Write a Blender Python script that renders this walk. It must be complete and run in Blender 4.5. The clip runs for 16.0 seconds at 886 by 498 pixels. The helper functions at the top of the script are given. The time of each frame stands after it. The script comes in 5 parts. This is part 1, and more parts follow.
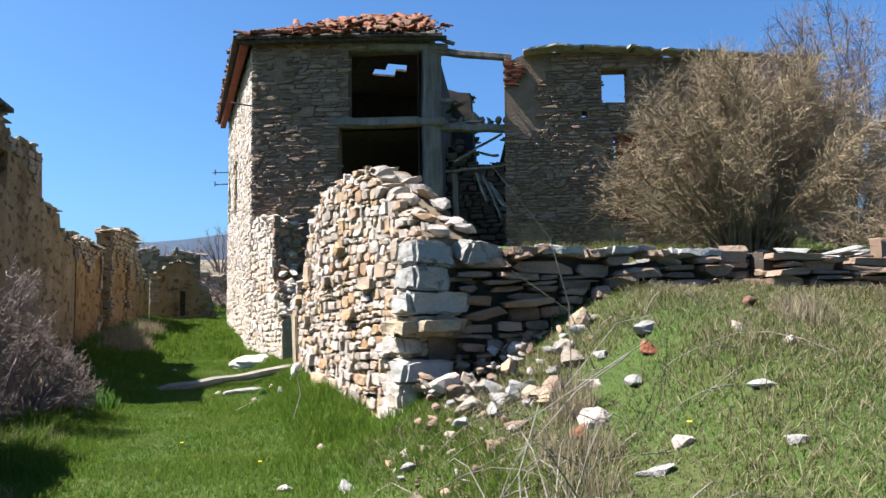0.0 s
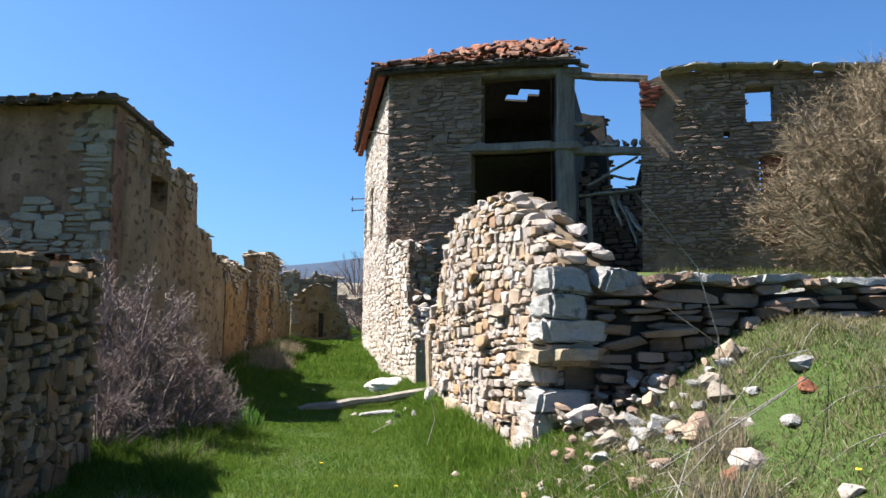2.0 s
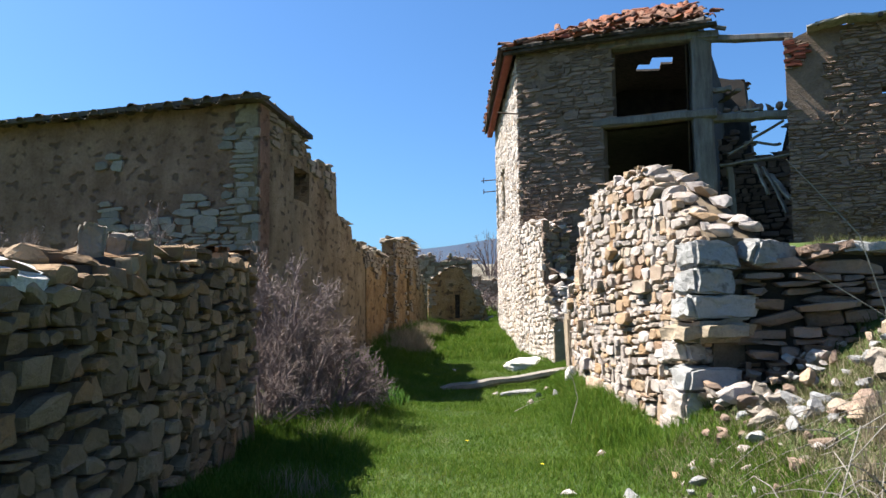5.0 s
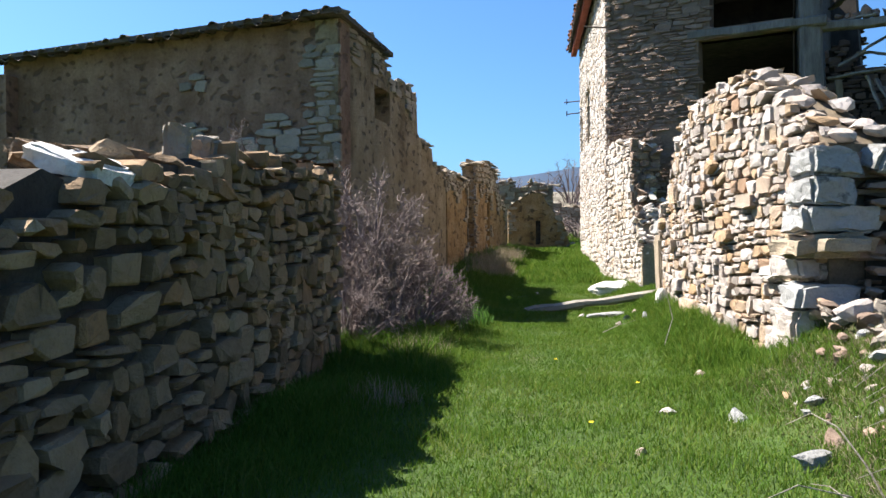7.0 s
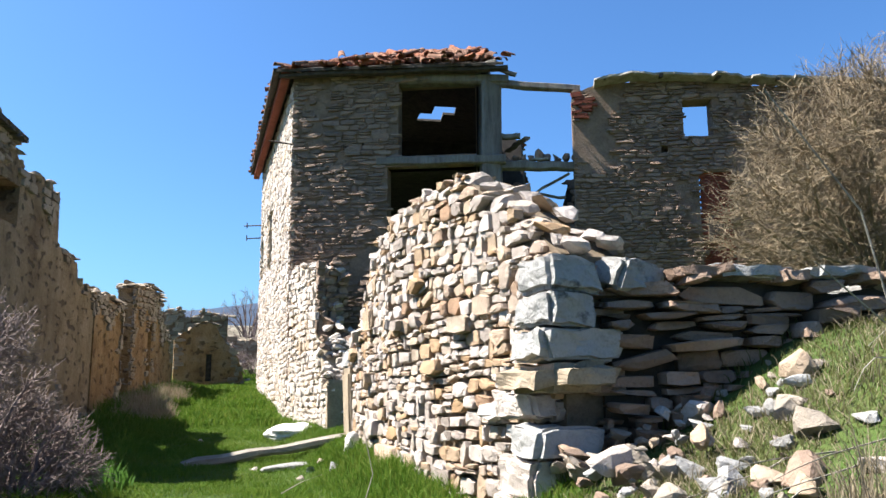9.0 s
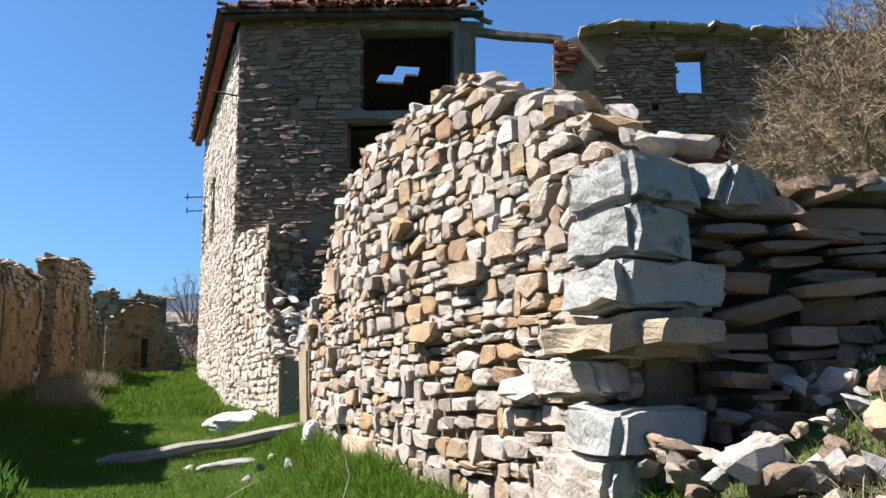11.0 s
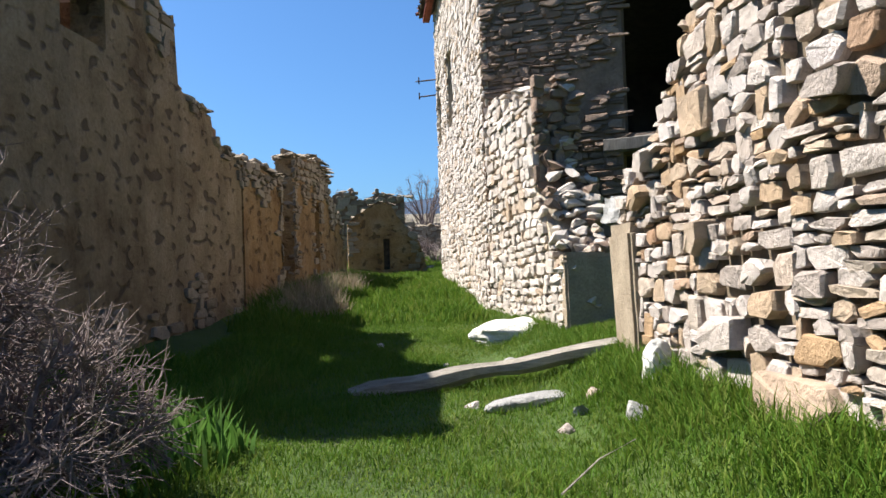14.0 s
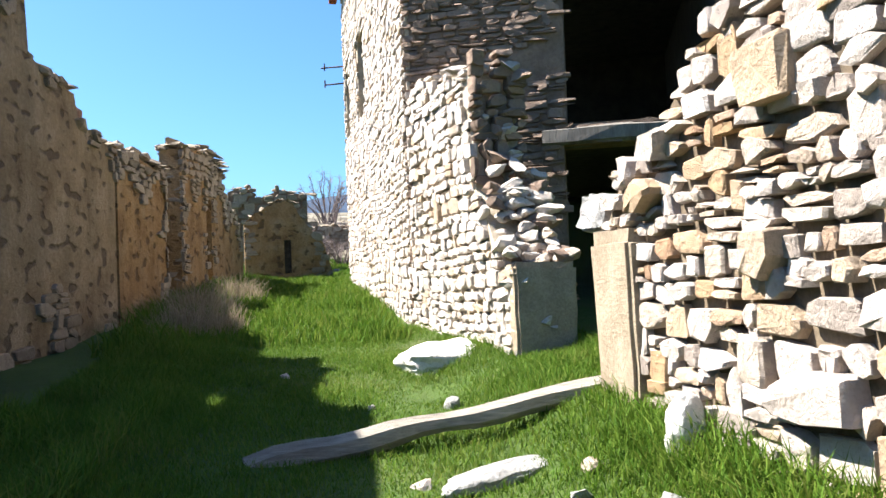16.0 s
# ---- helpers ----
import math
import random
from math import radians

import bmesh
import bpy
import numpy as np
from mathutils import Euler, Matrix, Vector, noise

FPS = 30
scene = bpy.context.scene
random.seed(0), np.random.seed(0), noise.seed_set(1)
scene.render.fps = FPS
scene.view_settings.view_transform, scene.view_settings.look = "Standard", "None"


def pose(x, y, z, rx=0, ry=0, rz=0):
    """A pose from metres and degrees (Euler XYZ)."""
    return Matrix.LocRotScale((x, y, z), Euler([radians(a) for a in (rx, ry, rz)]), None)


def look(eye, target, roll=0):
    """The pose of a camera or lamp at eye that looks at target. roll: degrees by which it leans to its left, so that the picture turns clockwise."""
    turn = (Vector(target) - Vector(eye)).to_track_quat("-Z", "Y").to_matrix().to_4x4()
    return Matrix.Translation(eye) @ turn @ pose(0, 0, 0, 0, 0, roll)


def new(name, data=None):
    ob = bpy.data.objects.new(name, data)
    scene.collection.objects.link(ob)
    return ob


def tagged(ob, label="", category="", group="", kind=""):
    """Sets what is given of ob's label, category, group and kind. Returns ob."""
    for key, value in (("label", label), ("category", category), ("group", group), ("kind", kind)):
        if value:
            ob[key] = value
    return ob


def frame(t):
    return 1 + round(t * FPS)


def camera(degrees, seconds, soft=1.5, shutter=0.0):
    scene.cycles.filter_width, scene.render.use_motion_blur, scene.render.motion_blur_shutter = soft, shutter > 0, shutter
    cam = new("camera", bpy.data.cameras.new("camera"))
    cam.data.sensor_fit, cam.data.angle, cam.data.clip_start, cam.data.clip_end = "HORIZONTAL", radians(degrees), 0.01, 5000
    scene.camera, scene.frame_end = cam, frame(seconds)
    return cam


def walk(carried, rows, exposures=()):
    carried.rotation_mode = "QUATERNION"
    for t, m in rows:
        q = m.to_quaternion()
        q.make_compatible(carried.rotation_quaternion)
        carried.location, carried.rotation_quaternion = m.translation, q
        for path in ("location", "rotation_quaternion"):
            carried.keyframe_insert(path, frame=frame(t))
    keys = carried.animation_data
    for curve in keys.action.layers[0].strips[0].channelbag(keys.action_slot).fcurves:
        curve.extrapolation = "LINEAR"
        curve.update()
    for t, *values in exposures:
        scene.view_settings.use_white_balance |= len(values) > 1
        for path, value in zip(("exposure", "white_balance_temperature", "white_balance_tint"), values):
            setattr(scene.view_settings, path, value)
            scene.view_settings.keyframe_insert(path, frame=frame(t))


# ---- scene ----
cam = camera(60.0, 16.0)
PATH = [
    (0, (0.159, -0.067, 1.594), (0.724, 1.846, 1.744), -0.5),
    (0.5, (0.136, -0.005, 1.614), (0.509, 1.952, 1.790), 0.4),
    (1, (0.137, 0.026, 1.622), (0.459, 1.990, 1.820), 0.7),
    (1.5, (0.119, 0.009, 1.623), (0.395, 1.979, 1.838), 0.9),
    (2, (0.115, 0.006, 1.627), (0.348, 1.981, 1.839), 0.6),
    (2.5, (0.099, 0.024, 1.623), (0.267, 2.007, 1.831), 0.3),
    (3, (0.082, -0.001, 1.623), (0.164, 1.987, 1.824), 0.1),
    (3.5, (0.091, 0.020, 1.629), (0.089, 2.010, 1.821), -0.1),
    (3.7, (0.094, 0.038, 1.627), (0.068, 2.029, 1.820), -0.3),
    (5.8, (0.007, -0.083, 1.627), (-0.118, 1.912, 1.718), -0.8),
    (6, (-0.001, -0.068, 1.613), (-0.131, 1.927, 1.679), -0.9),
    (6.5, (0.001, 0.068, 1.555), (-0.191, 2.060, 1.567), -0.9),
    (7, (-0.100, 0.288, 1.450), (-0.411, 2.265, 1.431), -0.4),
    (7.5, (-0.124, 0.635, 1.348), (-0.635, 2.571, 1.349), 1.0),
    (8, (-0.110, 1.257, 1.294), (-0.509, 3.216, 1.397), 2.8),
    (8.1, (-0.103, 1.453, 1.297), (-0.426, 3.422, 1.449), 2.8),
    (8.5, (-0.191, 1.899, 1.370), (-0.054, 3.880, 1.604), 1.4),
    (9, (-0.058, 2.491, 1.394), (0.446, 4.399, 1.724), -0.4),
    (9.2, (-0.015, 2.666, 1.399), (0.603, 4.538, 1.732), -1.0),
    (11.3, (0.087, 4.908, 1.224), (0.720, 6.782, 1.521), -0.6),
    (11.5, (0.030, 5.135, 1.241), (0.557, 7.042, 1.543), -1.1),
    (12, (-0.026, 5.703, 1.152), (0.241, 7.662, 1.456), -0.4),
    (12.5, (-0.108, 6.262, 1.145), (-0.025, 8.247, 1.378), -0.9),
    (13, (-0.145, 6.694, 1.172), (-0.208, 8.671, 1.466), -1.2),
    (13.5, (-0.183, 7.328, 1.180), (-0.260, 9.320, 1.340), -1.5),
    (14, (-0.201, 7.956, 1.198), (-0.131, 9.954, 1.254), -2.0),
    (14.5, (-0.143, 8.382, 1.248), (-0.117, 10.382, 1.242), -2.9),
    (15, (-0.182, 8.704, 1.385), (-0.217, 10.698, 1.229), -4.2),
    (15.5, (-0.337, 9.189, 1.392), (-0.269, 11.168, 1.115), -3.8),
    (16, (-0.343, 9.721, 1.348), (-0.016, 11.694, 1.393), -2.1),
]
EXPOSURES = [(0.0, 1.79), (3.7, 1.74), (6.5, 1.79), (7.3, 2.1), (8.0, 2.6), (8.5, 2.52), (8.8, 2.14), (9.2, 1.94), (11.4, 1.59), (12.5, 1.46), (14.0, 1.64), (14.8, 1.69), (15.5, 2.03), (16.0, 2.29)]
walk(cam, [(t, look(eye, target, roll)) for t, eye, target, roll in PATH], EXPOSURES)

# ---- world and sun ----
TO_SUN = Vector((-0.955 * math.cos(radians(53)), 0.295 * math.cos(radians(53)), math.sin(radians(53)))).normalized()
world = bpy.data.worlds.new("sky")
world.use_nodes = True
scene.world = world
wt = world.node_tree
sky = wt.nodes.new("ShaderNodeTexSky")
sky.sky_type = "NISHITA"
sky.sun_disc = False
sky.sun_elevation = radians(53)
sky.sun_rotation = math.atan2(TO_SUN.x, TO_SUN.y)
sky.air_density, sky.dust_density, sky.ozone_density = 1.0, 1.4, 2.0
tint = wt.nodes.new("ShaderNodeMix")
tint.data_type, tint.blend_type = "RGBA", "MULTIPLY"
tint.inputs[0].default_value = 1.0
tint.inputs[7].default_value = (0.48, 0.8, 1.14, 1)
wt.links.new(sky.outputs[0], tint.inputs[6])
wt.links.new(tint.outputs[2], wt.nodes["Background"].inputs[0])
wt.nodes["Background"].inputs[1].default_value = 0.05
sun = new("sun", bpy.data.lights.new("sun", "SUN"))
sun.data.energy = 5.0
sun.data.angle = radians(0.5)
sun.data.color = (1.0, 0.955, 0.89)
sun.matrix_world = look(TO_SUN * 60, (0, 0, 0))

# ---- materials ----


def material(name, rough=0.9):
    m = bpy.data.materials.new(name)
    m.use_nodes = True
    nt = m.node_tree
    b = nt.nodes["Principled BSDF"]
    b.inputs["Roughness"].default_value = rough
    b.inputs["Specular IOR Level"].default_value = 0.25
    return m, nt, b


def noise_node(nt, scale, detail=4.0, rough=0.6, stretch=None):
    geo = nt.nodes.new("ShaderNodeTexCoord")
    n = nt.nodes.new("ShaderNodeTexNoise")
    n.inputs["Scale"].default_value = scale
    n.inputs["Detail"].default_value = detail
    n.inputs["Roughness"].default_value = rough
    pos = nt.nodes.new("ShaderNodeNewGeometry")
    if stretch:
        mp = nt.nodes.new("ShaderNodeMapping")
        mp.inputs["Scale"].default_value = stretch
        nt.links.new(pos.outputs["Position"], mp.inputs[0])
        nt.links.new(mp.outputs[0], n.inputs["Vector"])
    else:
        nt.links.new(pos.outputs["Position"], n.inputs["Vector"])
    nt.nodes.remove(geo)
    return n.outputs["Fac"]


def ramp(nt, fac, stops):
    r = nt.nodes.new("ShaderNodeValToRGB")
    els = r.color_ramp.elements
    while len(els) < len(stops):
        els.new(0.5)
    for e, (p, c) in zip(els, stops):
        e.position = p
        e.color = (*c, 1)
    nt.links.new(fac, r.inputs[0])
    return r.outputs[0]


def mix(nt, fac, a, b, blend="MIX"):
    x = nt.nodes.new("ShaderNodeMix")
    x.data_type = "RGBA"
    x.blend_type = blend
    if isinstance(fac, float):
        x.inputs[0].default_value = fac
    else:
        nt.links.new(fac, x.inputs[0])
    for i, v in ((6, a), (7, b)):
        if isinstance(v, tuple):
            x.inputs[i].default_value = (*v, 1)
        else:
            nt.links.new(v, x.inputs[i])
    return x.outputs[2]


def arith(nt, op, a, b=None):
    x = nt.nodes.new("ShaderNodeMath")
    x.operation = op
    for i, v in enumerate((a, b)):
        if v is None:
            continue
        if isinstance(v, (int, float)):
            x.inputs[i].default_value = v
        else:
            nt.links.new(v, x.inputs[i])
    return x.outputs[0]


def bump(nt, b, height, strength=0.5, dist=0.02):
    n = nt.nodes.new("ShaderNodeBump")
    n.inputs["Strength"].default_value = strength
    n.inputs["Distance"].default_value = dist
    nt.links.new(height, n.inputs["Height"])
    nt.links.new(n.outputs[0], b.inputs["Normal"])


def piece_random(nt):
    """One random value for each piece, whether it is an object of its own or an island of a joined mesh."""
    o = nt.nodes.new("ShaderNodeObjectInfo").outputs["Random"]
    g = nt.nodes.new("ShaderNodeNewGeometry").outputs["Random Per Island"]
    return arith(nt, "FRACT", arith(nt, "ADD", o, arith(nt, "MULTIPLY", g, 7.31)))


def stone_material(name, stops, stain=(0.06, 0.056, 0.052), stain_at=0.62, relief=0.75):
    m, nt, b = material(name, 0.92)
    rnd = piece_random(nt)
    base = ramp(nt, rnd, stops)
    fine = noise_node(nt, 28, 6, 0.7)
    mid = noise_node(nt, 5.5, 5, 0.65)
    big = noise_node(nt, 1.1, 3, 0.5)
    col = mix(nt, 0.55, base, ramp(nt, fine, [(0.25, (0.55, 0.53, 0.5)), (0.5, (1, 1, 1)), (0.8, (1.1, 1.07, 1.0))]), "MULTIPLY")
    col = mix(nt, 0.5, col, ramp(nt, mid, [(0.3, (0.6, 0.58, 0.56)), (0.6, (1.05, 1.03, 1.0))]), "MULTIPLY")
    spots = ramp(nt, mid, [(stain_at, (0, 0, 0)), (stain_at + 0.12, (1, 1, 1))])
    patch = ramp(nt, big, [(0.42, (0, 0, 0)), (0.62, (1, 1, 1))])
    both = mix(nt, 1.0, spots, patch, "MULTIPLY")
    col = mix(nt, both, col, stain)
    nt.links.new(col, b.inputs["Base Color"])
    h = arith(nt, "ADD", arith(nt, "MULTIPLY", mid, 1.6), fine)
    rough_grain = noise_node(nt, 90, 4, 0.7)
    bump(nt, b, arith(nt, "ADD", h, arith(nt, "MULTIPLY", rough_grain, 0.18)), relief, 0.04)
    return m


def two_tone(name, c1, c2, scale, c3=None, rough=0.92, relief=0.5, fine_scale=40, dist=0.02, stretch=None):
    m, nt, b = material(name, rough)
    big = noise_node(nt, scale, 5, 0.62, stretch)
    fine = noise_node(nt, fine_scale, 5, 0.7, stretch)
    stops = [(0.32, c1), (0.64, c2)] if c3 is None else [(0.28, c1), (0.5, c2), (0.7, c3)]
    col = ramp(nt, big, stops)
    col = mix(nt, 0.6, col, ramp(nt, fine, [(0.28, (0.5, 0.48, 0.46)), (0.6, (1.05, 1.05, 1.05))]), "MULTIPLY")
    nt.links.new(col, b.inputs["Base Color"])
    bump(nt, b, arith(nt, "ADD", arith(nt, "MULTIPLY", big, 1.5), fine), relief, dist)
    return m


def pitted(name, c1, c2, c3, pit, scale=1.3):
    """Worn plaster with dark pits where stones have dropped out."""
    m, nt, b = material(name, 0.95)
    big = noise_node(nt, scale, 6, 0.62)
    fine = noise_node(nt, 17, 6, 0.7)
    holes = noise_node(nt, 5.4, 0.6, 0.4, (1.0, 0.8, 1.25))
    streak = noise_node(nt, 2.2, 4, 0.6, (1.0, 1.0, 0.16))
    col = ramp(nt, big, [(0.3, c1), (0.5, c2), (0.68, c3)])
    col = mix(nt, 0.55, col, ramp(nt, fine, [(0.3, (0.5, 0.47, 0.44)), (0.62, (1.06, 1.05, 1.04))]), "MULTIPLY")
    col = mix(nt, 0.5, col, ramp(nt, streak, [(0.35, (0.55, 0.52, 0.48)), (0.55, (1, 1, 1))]), "MULTIPLY")
    dark = ramp(nt, holes, [(0.6, (0, 0, 0)), (0.69, (0.78, 0.78, 0.78))])
    col = mix(nt, dark, col, pit)
    nt.links.new(col, b.inputs["Base Color"])
    h = arith(nt, "SUBTRACT", arith(nt, "ADD", arith(nt, "MULTIPLY", big, 2.0), fine), arith(nt, "MULTIPLY", dark, 1.2))
    bump(nt, b, h, 0.9, 0.05)
    return m


LIME = stone_material("limestone_pale", [(0.0, (0.256, 0.214, 0.185)), (0.15, (0.423, 0.364, 0.323)), (0.38, (0.448, 0.395, 0.356)), (0.5, (0.372, 0.298, 0.228)), (0.68, (0.358, 0.233, 0.128)), (0.82, (0.462, 0.414, 0.387)), (0.93, (0.385, 0.323, 0.268)), (1.0, (0.283, 0.176, 0.108))], stain_at=0.66)
QUOIN = stone_material("quoin_grey_white", [(0.0, (0.265, 0.259, 0.248)), (0.5, (0.357, 0.351, 0.34)), (1.0, (0.242, 0.236, 0.225))], (0.0691, 0.0679, 0.0662), 0.53)
QUOIN_DULL = stone_material("dull_grey_stone", [(0.0, (0.216, 0.185, 0.151)), (0.5, (0.336, 0.288, 0.236)), (1.0, (0.264, 0.218, 0.172))])
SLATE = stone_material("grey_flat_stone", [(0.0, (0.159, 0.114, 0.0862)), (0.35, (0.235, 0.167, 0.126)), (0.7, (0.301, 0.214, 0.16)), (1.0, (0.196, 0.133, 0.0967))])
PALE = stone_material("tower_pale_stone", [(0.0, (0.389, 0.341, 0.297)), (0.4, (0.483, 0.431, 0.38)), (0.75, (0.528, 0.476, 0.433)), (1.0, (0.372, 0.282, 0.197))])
DRY = stone_material("dry_stone_brown", [(0.0, (0.157, 0.101, 0.0572)), (0.3, (0.267, 0.179, 0.103)), (0.55, (0.203, 0.131, 0.0716)), (0.75, (0.369, 0.268, 0.171)), (0.9, (0.302, 0.172, 0.0802)), (1.0, (0.239, 0.149, 0.086))])
RUIN = stone_material("ruin_stone", [(0.0, (0.196, 0.157, 0.115)), (0.5, (0.275, 0.224, 0.167)), (1.0, (0.326, 0.273, 0.213))])
MORTAR = two_tone("earth_mortar", (0.0883, 0.0662, 0.0442), (0.177, 0.136, 0.092), 3.0)
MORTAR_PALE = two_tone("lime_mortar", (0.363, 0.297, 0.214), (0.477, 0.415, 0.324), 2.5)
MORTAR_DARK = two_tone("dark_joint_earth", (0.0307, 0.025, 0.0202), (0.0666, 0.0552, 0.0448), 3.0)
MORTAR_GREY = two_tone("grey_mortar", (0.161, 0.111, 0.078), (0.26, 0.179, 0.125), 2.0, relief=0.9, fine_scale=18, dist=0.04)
PLASTER = pitted("worn_earth_plaster", (0.16, 0.11, 0.0613), (0.265, 0.199, 0.122), (0.321, 0.254, 0.173), (0.0678, 0.049, 0.0319))
PLASTER_FRONT = pitted("grey_brown_plaster", (0.187, 0.108, 0.0676), (0.273, 0.163, 0.109), (0.342, 0.215, 0.148), (0.102, 0.0599, 0.039))
OCHRE = pitted("ochre_plaster", (0.189, 0.109, 0.0461), (0.302, 0.19, 0.0878), (0.315, 0.223, 0.129), (0.0886, 0.0544, 0.0276), 1.8)
WHITE_STONE = stone_material("white_boulder_stone", [(0.0, (0.62, 0.6, 0.56)), (1.0, (0.7, 0.68, 0.64))], (0.2, 0.19, 0.18), 0.7)
JAMB = two_tone("dressed_stone", (0.243, 0.19, 0.131), (0.329, 0.265, 0.19), 4.0, relief=0.7)
TIMBER = two_tone("weathered_timber", (0.109, 0.096, 0.0832), (0.218, 0.198, 0.173), 6.0, relief=0.8, fine_scale=60, stretch=(1, 1, 0.15))
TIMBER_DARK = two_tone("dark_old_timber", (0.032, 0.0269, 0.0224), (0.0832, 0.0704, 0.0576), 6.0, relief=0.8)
LOG = two_tone("bleached_log", (0.153, 0.132, 0.108), (0.34, 0.305, 0.255), 4.0, relief=0.9, fine_scale=50, stretch=(0.15, 1, 1))
BOARD = two_tone("pale_weathered_board", (0.218, 0.198, 0.166), (0.371, 0.346, 0.301), 5.0, relief=0.7)
TILE = stone_material("clay_roof_tile", [(0.0, (0.185, 0.0608, 0.0308)), (0.4, (0.259, 0.0965, 0.0521)), (0.7, (0.221, 0.112, 0.071)), (1.0, (0.148, 0.0806, 0.0568))])
TILE_OLD = stone_material("lichened_roof_tile", [(0.0, (0.0832, 0.0672, 0.0544)), (0.5, (0.141, 0.109, 0.0832)), (1.0, (0.109, 0.096, 0.0704))])
BRICK = two_tone("red_brick", (0.15, 0.037, 0.0207), (0.235, 0.066, 0.0391), 3.0, relief=0.6)
GROUND = two_tone("grassy_earth", (0.0308, 0.0512, 0.00996), (0.0484, 0.0843, 0.0139), 0.7, (0.068, 0.0769, 0.0238), relief=0.8, fine_scale=22, dist=0.04)
gnt = GROUND.node_tree
where = gnt.nodes.new("ShaderNodeSeparateXYZ")
gnt.links.new(gnt.nodes.new("ShaderNodeNewGeometry").outputs["Position"], where.inputs[0])
gshader = gnt.nodes["Principled BSDF"]
lawn = gshader.inputs["Base Color"].links[0].from_socket
far_off = gnt.nodes.new("ShaderNodeMapRange")
far_off.inputs["From Min"].default_value, far_off.inputs["From Max"].default_value = 37.0, 45.0
gnt.links.new(where.outputs["Y"], far_off.inputs["Value"])
scrub = ramp(gnt, noise_node(gnt, 0.5, 5, 0.65), [(0.35, (0.07, 0.06, 0.04)), (0.52, (0.14, 0.12, 0.085)), (0.68, (0.24, 0.215, 0.17))])
gnt.links.new(mix(gnt, far_off.outputs["Result"], lawn, scrub), gshader.inputs["Base Color"])
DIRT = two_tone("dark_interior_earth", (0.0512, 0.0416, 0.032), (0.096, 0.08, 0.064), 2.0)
BARK = two_tone("grey_twig_bark", (0.12, 0.0878, 0.0799), (0.226, 0.176, 0.163), 8.0, relief=0.3)
BARK_SUN = two_tone("olive_twig_bark", (0.155, 0.116, 0.0724), (0.27, 0.21, 0.138), 6.0, relief=0.3)
# the blue haze of distance is put into the ridge's base colour
MOUNTAIN = two_tone("haze_blue_mountain", (0.036, 0.06, 0.104), (0.048, 0.076, 0.124), 0.01)
METAL = two_tone("rusty_iron", (0.032, 0.0224, 0.0192), (0.0704, 0.0448, 0.032), 20.0, rough=0.7)


def grass_material(name, stops):
    m, nt, b = material(name, 0.75)
    rnd = nt.nodes.new("ShaderNodeNewGeometry").outputs["Random Per Island"]
    patch = noise_node(nt, 0.9, 3, 0.5)
    f = arith(nt, "ADD", arith(nt, "MULTIPLY", rnd, 0.55), arith(nt, "MULTIPLY", patch, 0.5))
    col = ramp(nt, f, stops)
    nt.links.new(col, b.inputs["Base Color"])
    b.inputs["Specular IOR Level"].default_value = 0.12
    thin = nt.nodes.new("ShaderNodeBsdfTranslucent")
    nt.links.new(col, thin.inputs["Color"])
    both = nt.nodes.new("ShaderNodeMixShader")
    both.inputs[0].default_value = 0.35
    nt.links.new(b.outputs[0], both.inputs[1])
    nt.links.new(thin.outputs[0], both.inputs[2])
    nt.links.new(both.outputs[0], nt.nodes["Material Output"].inputs["Surface"])
    return m


GRASS = grass_material("green_grass", [(0.1, (0.0331, 0.0774, 0.0079)), (0.42, (0.0608, 0.125, 0.0116)), (0.66, (0.0997, 0.154, 0.0184)), (0.85, (0.143, 0.167, 0.0369)), (1.0, (0.188, 0.184, 0.079))])
GRASS_BANK = grass_material("bank_grass", [(0.1, (0.0414, 0.0582, 0.0115)), (0.32, (0.0693, 0.083, 0.0211)), (0.55, (0.119, 0.122, 0.0461)), (1.0, (0.175, 0.17, 0.0843))])
STRAW = grass_material("dry_straw", [(0.1, (0.156, 0.121, 0.0744)), (0.5, (0.241, 0.198, 0.134)), (1.0, (0.313, 0.265, 0.189))])
IRIS = grass_material("iris_leaf", [(0.1, (0.041, 0.0952, 0.0158)), (0.5, (0.07, 0.152, 0.0263)), (1.0, (0.106, 0.19, 0.0422))])

# ---- mesh helpers ----


def mesh_of(name, verts, faces, mat, smooth=False):
    me = bpy.data.meshes.new(name)
    me.from_pydata([tuple(v) for v in verts], [], [tuple(f) for f in faces])
    me.materials.append(mat)
    if smooth:
        me.polygons.foreach_set("use_smooth", [True] * len(me.polygons))
    me.update()
    return me


def thing(name, label, category, kind="", group="", at=(0, 0, 0)):
    ob = new(name)
    ob.location = at
    ob.empty_display_size = 0.1
    return tagged(ob, label, category, group, kind)


def put(name, me, parent=None, label="", kind=""):
    ob = new(name, me)
    if parent is not None:
        ob.parent = parent
        ob.matrix_parent_inverse = Matrix.Translation(-parent.location) if parent.parent is None else Matrix.Identity(4)
    if label or kind:
        tagged(ob, label, kind=kind)
    return ob


